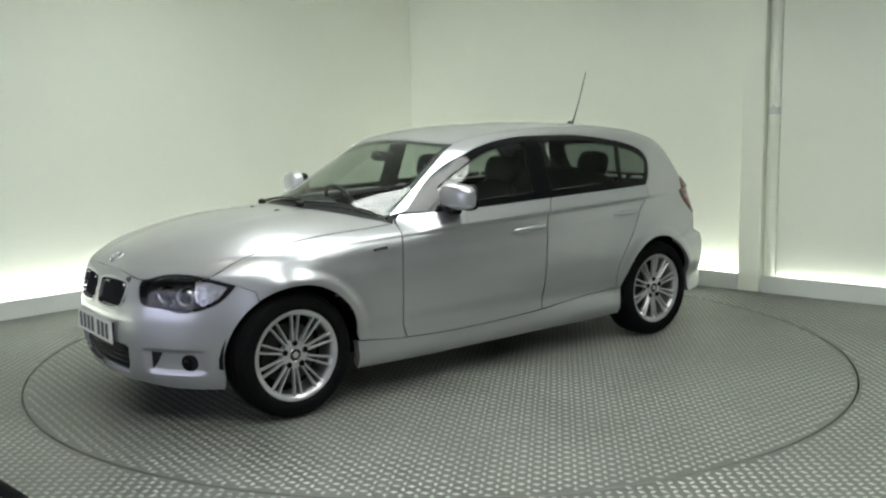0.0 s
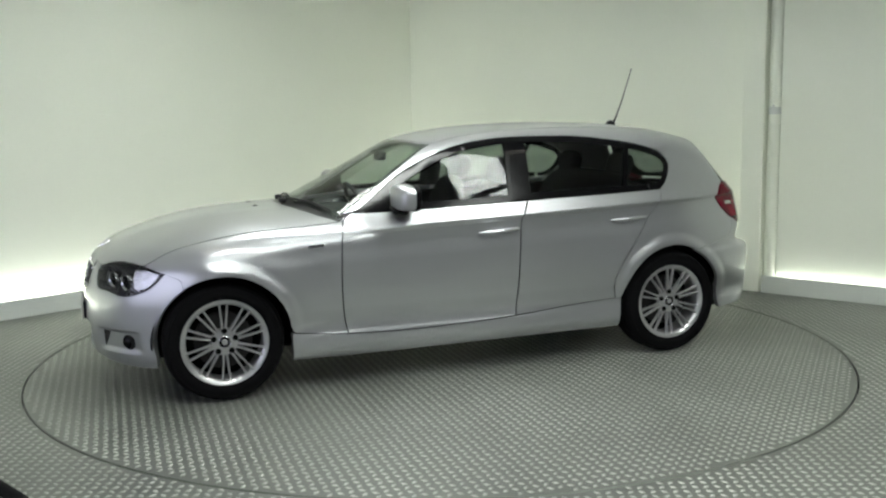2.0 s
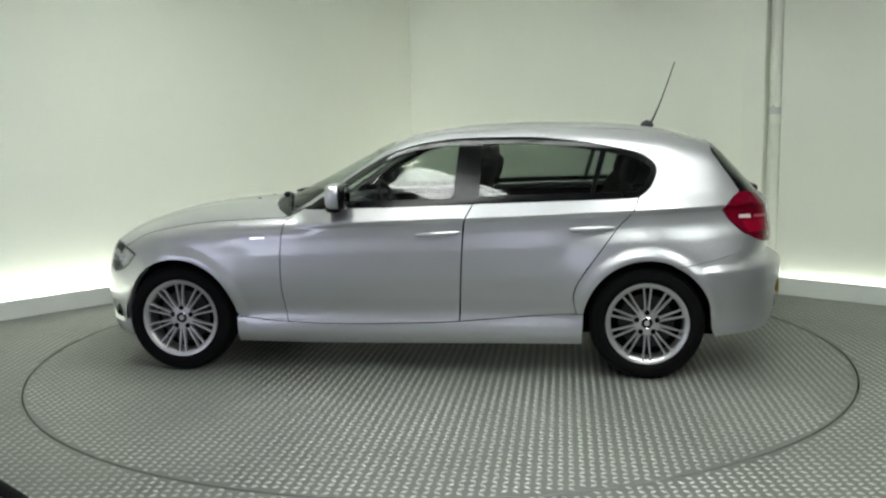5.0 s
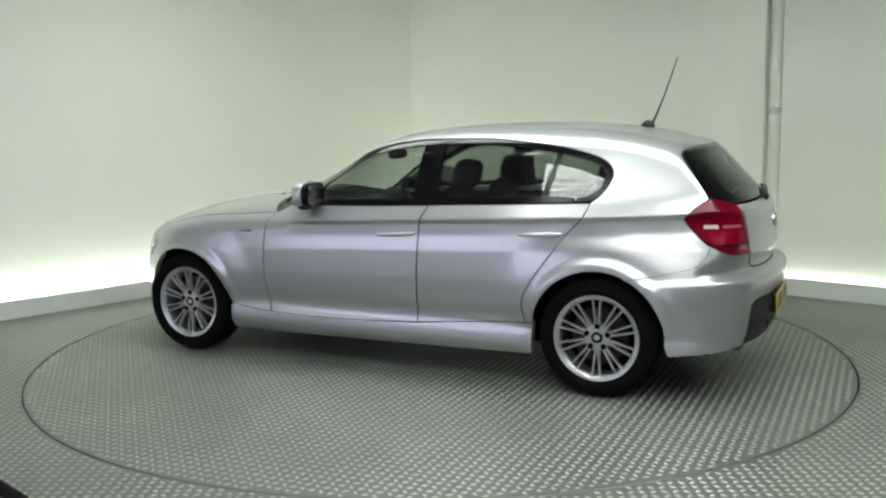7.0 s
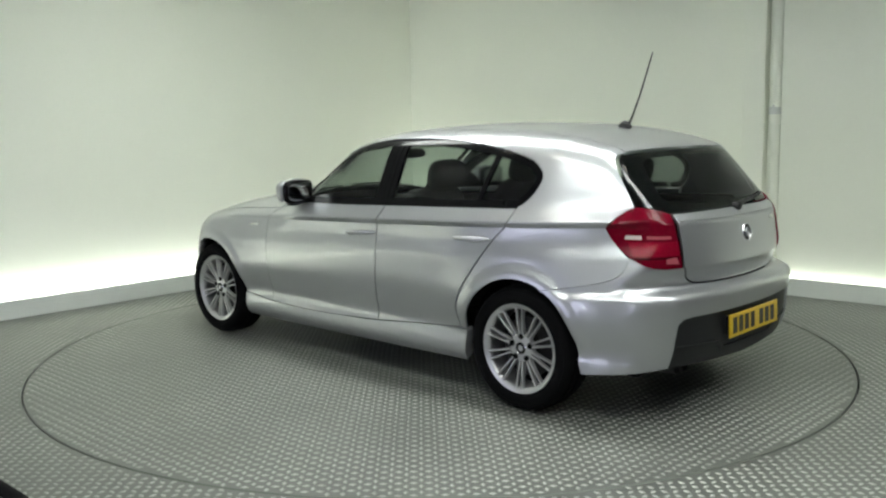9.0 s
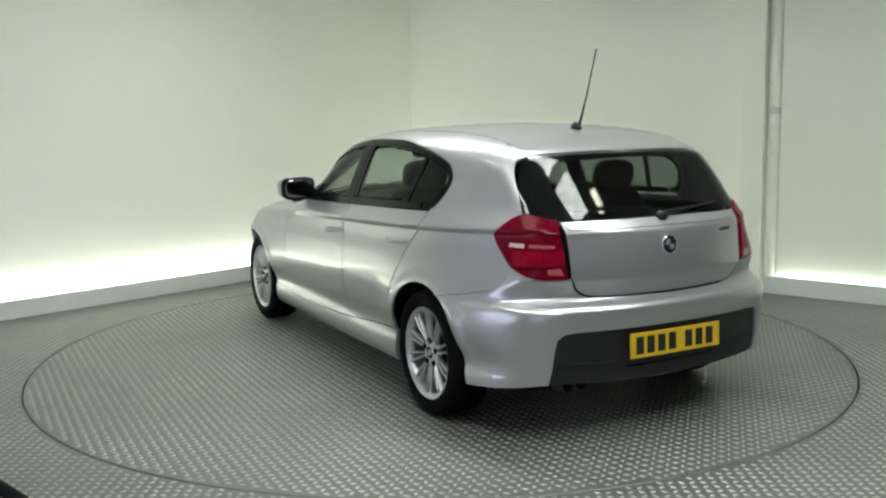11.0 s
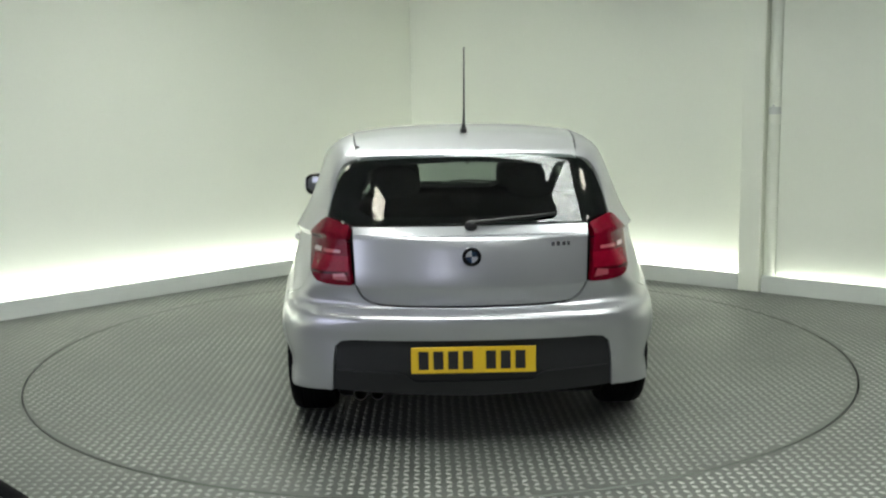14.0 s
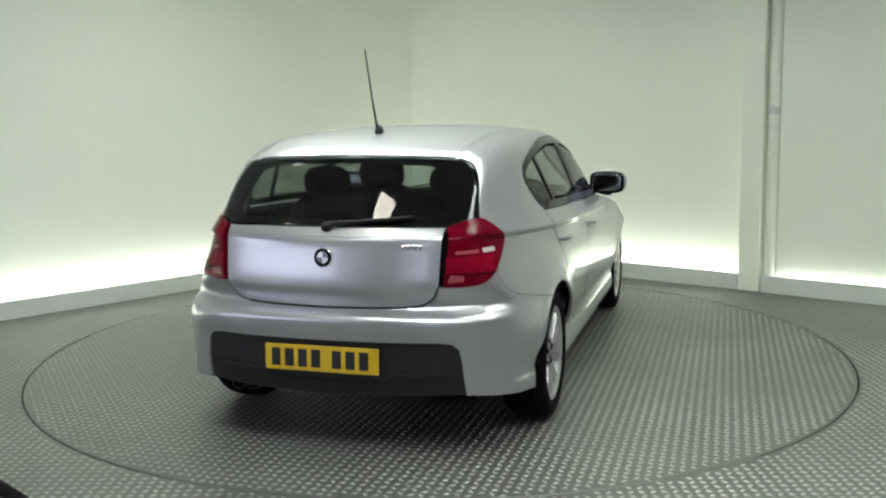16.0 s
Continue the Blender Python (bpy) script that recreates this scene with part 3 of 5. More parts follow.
def skin_piece(axis, outline, gap=0.0, step=0.03, inset=0.0, rim=0.012, holes=()):
    """Cuts one panel out of the skin: verts, faces, normals."""
    poly = shrink(outline, gap)
    if holes:
        poly = with_holes(poly, [shrink(h, -gap) for h in holes])
    if axis == "left":
        # rows of the grid follow the rising waist, so that the crease stays clean
        dense = []
        for a, b in zip(poly, np.roll(poly, -1, 0)):
            k = max(int(np.linalg.norm(b - a) / 0.03), 1)
            dense += [a + (b - a) * i / k for i in range(k)]
        poly = np.array(dense)
        poly[:, 1] = lift(poly[:, 0], poly[:, 1])
    index, flat_pts, faces = {}, [], []
    for cell in cut_grid(poly, step):
        f = []
        for q in cell:
            key = (round(q[0] * 20000), round(q[1] * 20000))
            if key not in index:
                index[key] = len(flat_pts)
                flat_pts.append(q)
            if not f or f[-1] != index[key]:
                f.append(index[key])
        if f and f[0] == f[-1]:
            f.pop()
        if len(set(f)) >= 3 and len(set(f)) == len(f):
            faces.append(tuple(f))
    flat_pts = np.array(flat_pts)
    if axis == "left":
        q = flat_pts[:, 1].copy()
        for _ in range(25):
            flat_pts[:, 1] += q - lift(flat_pts[:, 0], flat_pts[:, 1])
    verts = project(axis, flat_pts, inset)
    normals = skin_normals(verts)
    u, v, d = (np.array(k) for k in AXES[axis][:3])
    if np.dot(np.cross(u, v), d) < 0:
        faces = [tuple(reversed(f)) for f in faces]
    verts, normals = list(verts), list(normals)
    if rim:
        count = {}
        for f in faces:
            for a, b in zip(f, f[1:] + f[:1]):
                count[(a, b)] = count.get((a, b), 0) + 1
        again = {}
        for (a, b) in [e for e in count if (e[1], e[0]) not in count]:
            away = np.cross(verts[b] - verts[a], normals[a])
            away = away / max(np.linalg.norm(away), 1e-9)
            for k in (a, b):
                if k not in again:
                    again[k] = len(verts)
                    verts += [verts[k], verts[k] - normals[k] * rim]
                    normals += [np.zeros(3), np.zeros(3)]
                normals[again[k]] = normals[again[k]] + away
                normals[again[k] + 1] = normals[again[k] + 1] + away
            faces.append((again[b], again[a], again[a] + 1, again[b] + 1))
        normals = [n / max(np.linalg.norm(n), 1e-6) for n in normals]
    return verts, faces, normals


def joined(pieces):
    verts, faces, normals = [], [], []
    for v, f, n in pieces:
        k = len(verts)
        verts, normals = verts + list(v), normals + list(n)
        faces += [tuple(i + k for i in q) for q in f]
    return verts, faces, normals


def other_side(piece):
    v, f, n = piece
    s = np.array((1, -1, 1))
    return [np.asarray(p) * s for p in v], [tuple(reversed(q)) for q in f], [np.asarray(p) * s for p in n]


def panel(name, pieces, mat, parent, label=""):
    """One part of the car's skin from one or more pieces."""
    v, f, n = joined(pieces)
    me = mesh_of(name, v, f, mat, True, n)
    return part(name, me, parent=parent, label=label)


def both(name, pieces, mat, parent, label=""):
    """The same part on the car's left and right."""
    return panel(name, pieces, mat, parent, label), panel(name, [other_side(p) for p in pieces], mat, parent, label)


def arch(x, r, a0, a1, n=26, squash=1.0):
    """Points of a wheel arch in side view, angles in degrees from the front."""
    return [(x + r * math.cos(radians(a0 + (a1 - a0) * i / n)), WHEEL_Z + squash * r * math.sin(radians(a0 + (a1 - a0) * i / n))) for i in range(n + 1)]


# ---------------------------------------------------------------- the car
PIVOT = Vector((0.0951, -0.1146, 0))
car = tagged(new("car"), "silver five-door hatchback car with alloy wheels, standing on the turntable", "car")


# outlines in side view (x, z)
FRONT_SHUT = smooth_line([(0.612, 0.936), (0.665, 0.900), (0.695, 0.850), (0.709, 0.709), (0.713, 0.551), (0.702, 0.408), (0.682, 0.300)], 5)
MID_SHUT = smooth_line([(-0.385, 0.970), (-0.350, 0.905), (-0.335, 0.86), (-0.322, 0.693), (-0.312, 0.471), (-0.303, 0.313)], 4)
REAR_SHUT = smooth_line([(-1.283, 0.998), (-1.245, 0.915), (-1.168, 0.836), (-1.077, 0.712), (-0.990, 0.592), (-0.940, 0.50), (-0.934, 0.43), (-0.950, 0.362)], 5)
BELT = smooth_line([(0.612, 0.936), (0.569, 0.938), (0.288, 0.950), (-0.023, 0.958), (-0.385, 0.970), (-0.645, 0.979), (-0.955, 0.988), (-1.283, 0.998)], 4)
SEAM = smooth_line([(0.950, 0.326), (0.682, 0.300), (0.337, 0.291), (0.021, 0.298), (-0.303, 0.313), (-0.642, 0.341), (-0.950, 0.362)], 4)
WINDOW_TOP = smooth_line([(-1.283, 0.998), (-1.330, 1.035), (-1.366, 1.090), (-1.380, 1.140), (-1.361, 1.185), (-1.297, 1.228), (-1.169, 1.265), (-1.011, 1.294), (-0.82, 1.317),
                          (-0.661, 1.326), (-0.344, 1.325), (-0.185, 1.312), (-0.058, 1.292), (0.07, 1.256), (0.199, 1.194), (0.329, 1.118), (0.46, 1.028), (0.560, 0.957), (0.612, 0.936)], 4)


def between(line, a, b):
    """The stretch of a line from near point a to near point b."""
    d = lambda p: [(q[0] - p[0]) ** 2 + (q[1] - p[1]) ** 2 for q in line]
    i, j = int(np.argmin(d(a))), int(np.argmin(d(b)))
    return line[i:j + 1] if i <= j else line[j:i + 1][::-1]


def on_skin(axis, pts):
    return [tuple(p) for p in project(axis, np.array(pts))]


ARCH_R = 0.345
FRONT_ARCH = arch(WHEEL_X, ARCH_R, -12, 196)
REAR_ARCH = arch(-WHEEL_X, ARCH_R, -16, 192)

# edges in plan (x, y)
PILLAR_EDGE = smooth_line([(0.690, 0.672), (0.640, 0.655), (0.50, 0.608), (0.286, 0.538), (0.136, 0.503), (0.075, 0.490)], 5)
ROOF_EDGE = smooth_line([(0.075, 0.490), (-0.05, 0.525), (-0.25, 0.550), (-0.60, 0.560), (-1.00, 0.545), (-1.35, 0.515), (-1.60, 0.490), (-1.695, 0.480)], 4)
BONNET_SEAM = smooth_line([(0.690, 0.735), (1.0, 0.742), (1.3, 0.735), (1.5, 0.728), (1.64, 0.712), (1.70, 0.697)], 5)

# lights, in space
LAMP_TOP = smooth_line([(1.608, 0.786, 0.680), (1.668, 0.734, 0.702), (1.737, 0.656, 0.722), (1.835, 0.52, 0.722), (1.895, 0.44, 0.701), (1.926, 0.40, 0.682)], 4)
LAMP_LOW = smooth_line([(1.926, 0.40, 0.682), (1.938, 0.42, 0.625), (1.938, 0.465, 0.583), (1.885, 0.557, 0.574), (1.820, 0.642, 0.556), (1.745, 0.712, 0.572), (1.672, 0.760, 0.612), (1.608, 0.786, 0.680)], 4)
TAIL_INNER = smooth_line([(-2.010, 0.492, 0.738), (-1.985, 0.497, 0.85), (-1.955, 0.503, 0.967), (-1.945, 0.507, 0.986)], 4)
TAIL_TOP = smooth_line([(-1.945, 0.507, 0.986), (-1.895, 0.565, 1.006), (-1.840, 0.625, 1.014), (-1.785, 0.675, 0.975), (-1.735, 0.706, 0.920)], 4)
TAIL_LOW = smooth_line([(-1.735, 0.706, 0.920), (-1.775, 0.703, 0.865), (-1.850, 0.690, 0.797), (-1.930, 0.655, 0.752), (-1.975, 0.58, 0.738), (-2.010, 0.492, 0.738)], 4)
HATCH_SIDE = smooth_line([(0.492, 0.738), (0.476, 0.700), (0.454, 0.675), (0.400, 0.652), (0.25, 0.645), (0.0, 0.643)], 4)

xz = lambda pts: [(p[0], p[2]) for p in pts]
yz = lambda pts: [(p[1], p[2]) for p in pts]
xy = lambda pts: [(p[0], p[1]) for p in pts]

# front wing
seam_side = xz(on_skin("top", BONNET_SEAM))
WING = (FRONT_SHUT + between(SEAM, (0.682, 0.300), (0.950, 0.326))[1:] + [(0.972, 0.33)] + [q for q in FRONT_ARCH[::-1] if q[1] > 0.335 and q[0] < 1.520]
        + [(1.524, 0.601), (1.532, 0.648)] + between(xz(LAMP_TOP), (1.608, 0.680), (1.70, 0.712)) + seam_side[::-1])
both("front_wing", [skin_piece("left", WING, 0.0024, 0.0125)], PAINT, car)
both("wing_badge", [skin_piece("left", [(0.800, 0.782), (0.885, 0.776), (0.885, 0.790), (0.80, 0.796)], 0, 0.02, inset=-0.002, rim=0.006)], CHROME, car, "small bright badge bar on the wing")

# doors
FRONT_DOOR = between(BELT, (0.612, 0.936), (-0.385, 0.970)) + MID_SHUT[1:] + between(SEAM, (-0.303, 0.313), (0.682, 0.300))[1:-1] + FRONT_SHUT[::-1][:-1]
REAR_DOOR = between(BELT, (-0.385, 0.970), (-1.283, 0.998)) + REAR_SHUT[1:] + between(SEAM, (-0.950, 0.362), (-0.303, 0.313))[1:-1] + MID_SHUT[::-1][:-1]
front_doors = both("front_door", [skin_piece("left", FRONT_DOOR, 0.0042, 0.0125)], PAINT, car)
rear_doors = both("rear_door", [skin_piece("left", REAR_DOOR, 0.0042, 0.0125)], PAINT, car)

# sill
SILL = SEAM[1:-1] + [(-0.986, 0.360), (-0.984, 0.30), (-0.978, 0.192), (-0.4, 0.183), (0.1, 0.176), (0.6, 0.172), (0.978, 0.178), (0.984, 0.30), (0.984, 0.328)]
both("side_sill", [skin_piece("left", SILL, 0.0016, 0.02, rim=0.05)], PAINT, car)

# side frame: windscreen pillar, roof rail, rear pillar and rear wing
pillar_side, roof_side = xz(on_skin("top", PILLAR_EDGE)), xz(on_skin("top", ROOF_EDGE))
BUMPER_SEAM = smooth_line([(-1.862, 0.787), (-1.850, 0.735), (-1.80, 0.688), (-1.66, 0.652), (-1.526, 0.628), (-1.478, 0.622)], 4)
glass_edge = smooth_line([(-1.700, 0.480, 1.262), (-1.690, 0.535, 1.235), (-1.735, 0.578, 1.165), (-1.79, 0.605, 1.09), (-1.838, 0.625, 1.014)], 4)
FRAME = (pillar_side + roof_side[1:] + xz(glass_edge)[1:] + between(xz(TAIL_TOP), (-1.838, 1.014), (-1.735, 0.92))[1:] + between(xz(TAIL_LOW), (-1.735, 0.92), (-1.862, 0.787))[1:]
         + BUMPER_SEAM[1:] + [q for q in REAR_ARCH[::-1] if q[1] > 0.36 and q[0] > -1.475] + REAR_SHUT[::-1] + WINDOW_TOP[1:] + [(0.655, 0.925)])
both("side_frame", [skin_piece("left", FRAME, 0.0026, 0.0125)], PAINT, car)

# bonnet
def mirrored_plan(half):
    """Half an outline from the centre line out, closed over both sides."""
    return list(half) + [(x, -y) for x, y in reversed(half) if abs(y) > 1e-6]


def mirrored_face(half):
    """The same for an outline across the car (y, z)."""
    return list(half) + [(-y, z) for y, z in reversed(half) if abs(y) > 1e-6]


nose_edge = smooth_line([(1.70, 0.697), (1.737, 0.655), (1.835, 0.519), (1.893, 0.438), (1.918, 0.37), (1.930, 0.28), (1.936, 0.15), (1.941, 0.05), (1.942, 0.0)], 4)
BONNET_PLAN = mirrored_plan([(0.915, 0.0), (0.90, 0.2), (0.85, 0.42), (0.78, 0.60), (0.715, 0.70), (0.690, 0.735)] + BONNET_SEAM[1:] + nose_edge[1:])
panel("bonnet", [skin_piece("top", BONNET_PLAN, 0.0022, 0.025)], PAINT, car)
cowl_poly = [(0.915, 0.0), (0.90, 0.2), (0.85, 0.42), (0.78, 0.60), (0.715, 0.70), (0.690, 0.735), (0.665, 0.715), (0.690, 0.672), (0.722, 0.60), (0.775, 0.45), (0.825, 0.22), (0.84, 0.0)]
cowl_poly = cowl_poly + [(x, -y) for x, y in cowl_poly[::-1] if abs(y) > 1e-6]
panel("scuttle", [skin_piece("top", cowl_poly, 0.001, 0.03, inset=0.006)], BLACK_TRIM, car, "black plastic scuttle below the windscreen")

# roof and windscreen
HEADER = [(0.140, 0.0), (0.135, 0.2), (0.115, 0.38), (0.075, 0.490)]
TAIL_EDGE = [(-1.695, 0.480), (-1.720, 0.35), (-1.732, 0.2), (-1.738, 0.0)]
ROOF = mirrored_plan(HEADER + ROOF_EDGE[1:] + TAIL_EDGE[1:])
panel("roof", [skin_piece("top", ROOF, 0.0, 0.03)], PAINT, car)
panel("roof_seam", [skin_piece("top", shrink(ROOF, -0.014), 0.0, 0.03, inset=0.003, rim=0, holes=[shrink(ROOF, 0.02)])], PAINT, car, "silver seam below the roof edge")
SCREEN_HALF = [(0.84, 0.0), (0.825, 0.22), (0.775, 0.45), (0.722, 0.60), (0.690, 0.672)] + PILLAR_EDGE[1:] + HEADER[::-1][1:]
SCREEN_PLAN = mirrored_plan(SCREEN_HALF)
ws = panel("windscreen", [skin_piece("top", SCREEN_PLAN, 0.004, 0.04, inset=0.003, rim=0.004)], SCREEN, car, "clear raked windscreen glass")
panel("screen_border", [skin_piece("top", SCREEN_PLAN, 0.003, 0.04, inset=0.007, rim=0.0, holes=[shrink(SCREEN_PLAN, 0.035)])], BLACK_TRIM, ws, "black border of the windscreen")

# side windows
WINDOW = between(BELT, (0.612, 0.936), (-1.283, 0.998)) + WINDOW_TOP[1:-1]


def cut_x(poly, line, keep_front):
    """The part of a polygon before or behind a slanting line (x at the sill, x at the top)."""
    f = lambda q: q[0] - (line[0] + (line[1] - line[0]) * (q[1] - 0.96) / 0.36)
    out, n = [], len(poly)
    for i in range(n):
        a, b = poly[i], poly[(i + 1) % n]
        fa, fb = f(a), f(b)
        if (fa >= 0) == keep_front:
            out.append(a)
        if (fa >= 0) != (fb >= 0):
            t = fa / (fa - fb)
            out.append((a[0] + (b[0] - a[0]) * t, a[1] + (b[1] - a[1]) * t))
    return out


front_pane = cut_x(WINDOW, (-0.335, -0.360), True)
rear_pane = cut_x(WINDOW, (-0.335, -0.360), False)
for pane, divider, doors in ((front_pane, (0.30, 0.30), front_doors), (rear_pane, (-1.02, -1.10), rear_doors)):
    for side, door in enumerate(doors):
        turn_over = (lambda p: p) if side == 0 else other_side
        frame_piece = skin_piece("left", pane, 0.001, 0.0125, inset=0.004, rim=0.004, holes=[shrink(pane, 0.036)])
        panel("window_frame", [turn_over(frame_piece)], GLOSS_BLACK, door, "gloss black window frame")
        panel("window", [turn_over(skin_piece("left", pane, 0.012, 0.04, inset=0.010, rim=0.003))], GLASS, door, "tinted side window glass")
        if divider[0] < 0:
            a, b = divider
            bar = [(a + 0.012, 0.99), (b + 0.012, 1.285), (b - 0.018, 1.275), (a - 0.018, 0.99)]
            panel("window_bar", [turn_over(skin_piece("left", bar, 0, 0.03, inset=0.005, rim=0.012))], GLOSS_BLACK, door)
        else:
            tri = [(0.600, 0.940), (0.45, 1.028), (0.36, 1.094), (0.345, 0.948)]
            panel("mirror_triangle", [turn_over(skin_piece("left", tri, 0, 0.03, inset=0.0015, rim=0.012))], GLOSS_BLACK, door)
for side in (0, 1):
    post_poly = [(-0.270, 0.968), (-0.300, 1.322), (-0.430, 1.322), (-0.415, 0.972)]
    piece = skin_piece("left", post_poly, 0, 0.03, inset=0.0055, rim=0.02)
    panel("door_pillar", [piece if side == 0 else other_side(piece)], GLOSS_BLACK, car, "gloss black pillar between the doors")

# tailgate, its glass and the rear lamps
GLASS_HALF = [(0.0, 0.988), (0.30, 0.988), (0.507, 0.986), (0.565, 1.006), (0.625, 1.014)] + yz(glass_edge)[::-1][1:] + [(0.40, 1.272), (0.2, 1.284), (0.0, 1.288)]
REAR_GLASS = mirrored_face(GLASS_HALF)
HATCH_HALF = [(0.0, 0.985), (0.30, 0.985), (0.505, 0.983)] + yz(TAIL_INNER)[::-1][1:] + [(y * 0.991, z + 0.005) for y, z in HATCH_SIDE[1:]]
HATCH = mirrored_face(HATCH_HALF)
tailgate = panel("tailgate", [skin_piece("rear", HATCH, 0.0030, 0.0125)], PAINT, car)
rear_glass = panel("rear_window", [skin_piece("rear", REAR_GLASS, 0.003, 0.03, inset=0.002, rim=0.004)], TAIL_GLASS, tailgate, "dark tinted tailgate glass")
inner_glass = mirrored_face([(0.0, 1.02), (0.42, 1.02), (0.475, 1.05), (0.455, 1.14), (0.43, 1.205), (0.38, 1.225), (0.0, 1.24)])
panel("glass_border", [skin_piece("rear", REAR_GLASS, 0.003, 0.03, inset=0.006, rim=0.0, holes=[inner_glass])], GLOSS_BLACK, rear_glass, "black border of the tailgate glass")
LIP = mirrored_face([(0.0, 0.981), (0.30, 0.981), (0.492, 0.979), (0.490, 0.950), (0.30, 0.948), (0.0, 0.948)])
panel("tailgate_lip", [skin_piece("rear", LIP, 0, 0.02, inset=-0.006, rim=0.014)], PAINT, tailgate)
tail_poly = flat("rear_left", TAIL_INNER + TAIL_TOP[1:] + TAIL_LOW[1:-1])
lamps = both("tail_lamp", [skin_piece("rear_left", tail_poly, 0.0004, 0.015, inset=-0.006, rim=0.03)], RED_LENS, car, "red tail lamp lens")
for side, lamp in enumerate(lamps):
    t = (lambda p: p) if side == 0 else other_side
    band = flat("rear_left", [(-1.868, 0.622, 0.872), (-1.868, 0.622, 0.891), (-1.815, 0.664, 0.892), (-1.81, 0.667, 0.874)])
    dull = flat("rear_left", [(-1.968, 0.530, 0.874), (-1.965, 0.530, 0.887), (-1.885, 0.608, 0.889), (-1.885, 0.608, 0.874)])
    low = flat("rear_left", [(-2.0, 0.505, 0.757), (-1.985, 0.512, 0.790), (-1.965, 0.565, 0.785), (-1.972, 0.570, 0.762)])
    panel("indicator_band", [t(skin_piece("rear_left", band, 0, 0.02, inset=-0.008, rim=0.004))], WHITE_LENS, lamp, "pale clear band in the lamp")
    panel("reversing_lens", [t(skin_piece("rear_left", low, 0, 0.02, inset=-0.008, rim=0.004))], PINK_LENS, lamp, "small dull reversing lens")
    strip = lambda z0, z1: flat("rear_left", [(-1.994, 0.500, z0), (-1.990, 0.500, z1), (-1.835, 0.672, z1), (-1.850, 0.668, z0)])
    panel("brake_strip", [t(skin_piece("rear_left", strip(0.798, 0.862), 0, 0.02, inset=-0.0072, rim=0.003))], BRIGHT_RED, lamp, "brighter red strip in the lamp")
    panel("lamp_divider", [t(skin_piece("rear_left", strip(0.784, 0.792), 0, 0.02, inset=-0.0074, rim=0.003))], DEEP_RED, lamp, "dark red divider in the lamp")
    panel("brake_band", [t(skin_piece("rear_left", dull, 0, 0.02, inset=-0.008, rim=0.004))], PINK_LENS, lamp, "dull pink band in the lamp")

# rear bumper: middle and corners
CUT = 0.63
cut_top = float(np.interp(CUT, [0.492, 0.58, 0.655], [0.738, 0.738, 0.752]))
tail_low_mid = [q for q in yz(TAIL_LOW)[::-1] if q[0] < CUT]
DIFF_HALF = [(0.0, 0.517), (0.50, 0.517), (0.555, 0.510), (0.583, 0.485), (0.594, 0.42), (0.603, 0.282)]
MID_HALF = HATCH_SIDE[::-1] + tail_low_mid[1:] + [(CUT, cut_top), (CUT, 0.282)] + DIFF_HALF[::-1]
MID = mirrored_face(MID_HALF)
cut_line = on_skin("rear", [(CUT, z) for z in np.linspace(0.282, cut_top, 40)])
corner = (flat("rear_left", cut_line).tolist() + flat("rear_left", [p for p in TAIL_LOW[::-1] if p[1] > CUT and p[2] < 0.790]).tolist()
          + flat("rear_left", on_skin("left", BUMPER_SEAM)).tolist() + flat("rear_left", on_skin("left", [q for q in REAR_ARCH if q[0] < -1.478 and q[1] > 0.27])).tolist()
          + flat("rear_left", on_skin("left", [(-1.690, 0.245), (-1.80, 0.258)])).tolist())
corner_piece = skin_piece("rear_left", corner, 0.0, 0.0125, rim=0.03)
panel("rear_bumper", [skin_piece("rear", MID, 0.0, 0.0125, rim=0.02), corner_piece, other_side(corner_piece)], PAINT, car)
DIFF = mirrored_face(DIFF_HALF + [(0.0, 0.262)])
insert = panel("diffuser", [skin_piece("rear", DIFF, 0.002, 0.03, inset=0.012, rim=0.02)], PLASTIC, car, "dark grey plastic bumper insert")
low_lip = mirrored_face([(0.0, 0.335), (0.245, 0.335), (0.30, 0.372), (0.575, 0.382), (0.580, 0.372), (0.30, 0.358), (0.255, 0.322), (0.0, 0.320)])
panel("diffuser_ridge", [skin_piece("rear", low_lip, 0, 0.03, inset=0.003, rim=0.012)], PLASTIC, insert)

# front bumper: middle and corners with their openings
FCUT = 0.40
def oval(c, a, b, n=20, power=2.6):
    sg = lambda v: math.copysign(abs(v) ** (2 / power), v)
    return [(c[0] + a * sg(math.cos(2 * math.pi * i / n)), c[1] + b * sg(math.sin(2 * math.pi * i / n))) for i in range(n)]


kidney = smooth_line([(0.022, 0.655), (0.035, 0.680), (0.16, 0.689), (0.290, 0.683), (0.318, 0.655), (0.305, 0.585), (0.265, 0.553), (0.14, 0.546), (0.05, 0.553), (0.025, 0.585), (0.022, 0.655)], 3)[:-1]
nose_line = on_skin("top", nose_edge)
nose_in = [(p[1], p[2]) for p in nose_line if p[1] < 0.385]
by_y = sorted((p[1], p[2]) for p in nose_line)
fcut_top = float(np.interp(FCUT, [q[0] for q in by_y], [q[1] for q in by_y]))
mid_top = sorted(nose_in, key=lambda q: q[0]) + [(FCUT, fcut_top)]
bottom = lambda y: 0.195 + 0.02 * y
MIDF = mirrored_face(mid_top + [(FCUT, 0.6), (FCUT, 0.4), (FCUT, bottom(FCUT)), (0.2, bottom(0.2)), (0.0, bottom(0))])
MIDF = [(-y, z) for y, z in MIDF]
intake = mirrored_face([(0.0, 0.385), (0.335, 0.385), (0.362, 0.37), (0.345, 0.29), (0.315, 0.232), (0.0, 0.228)])
mid_front = skin_piece("front", MIDF, 0.0, 0.02, rim=0.02, holes=[[(-a, b) for a, b in kidney], kidney, intake])
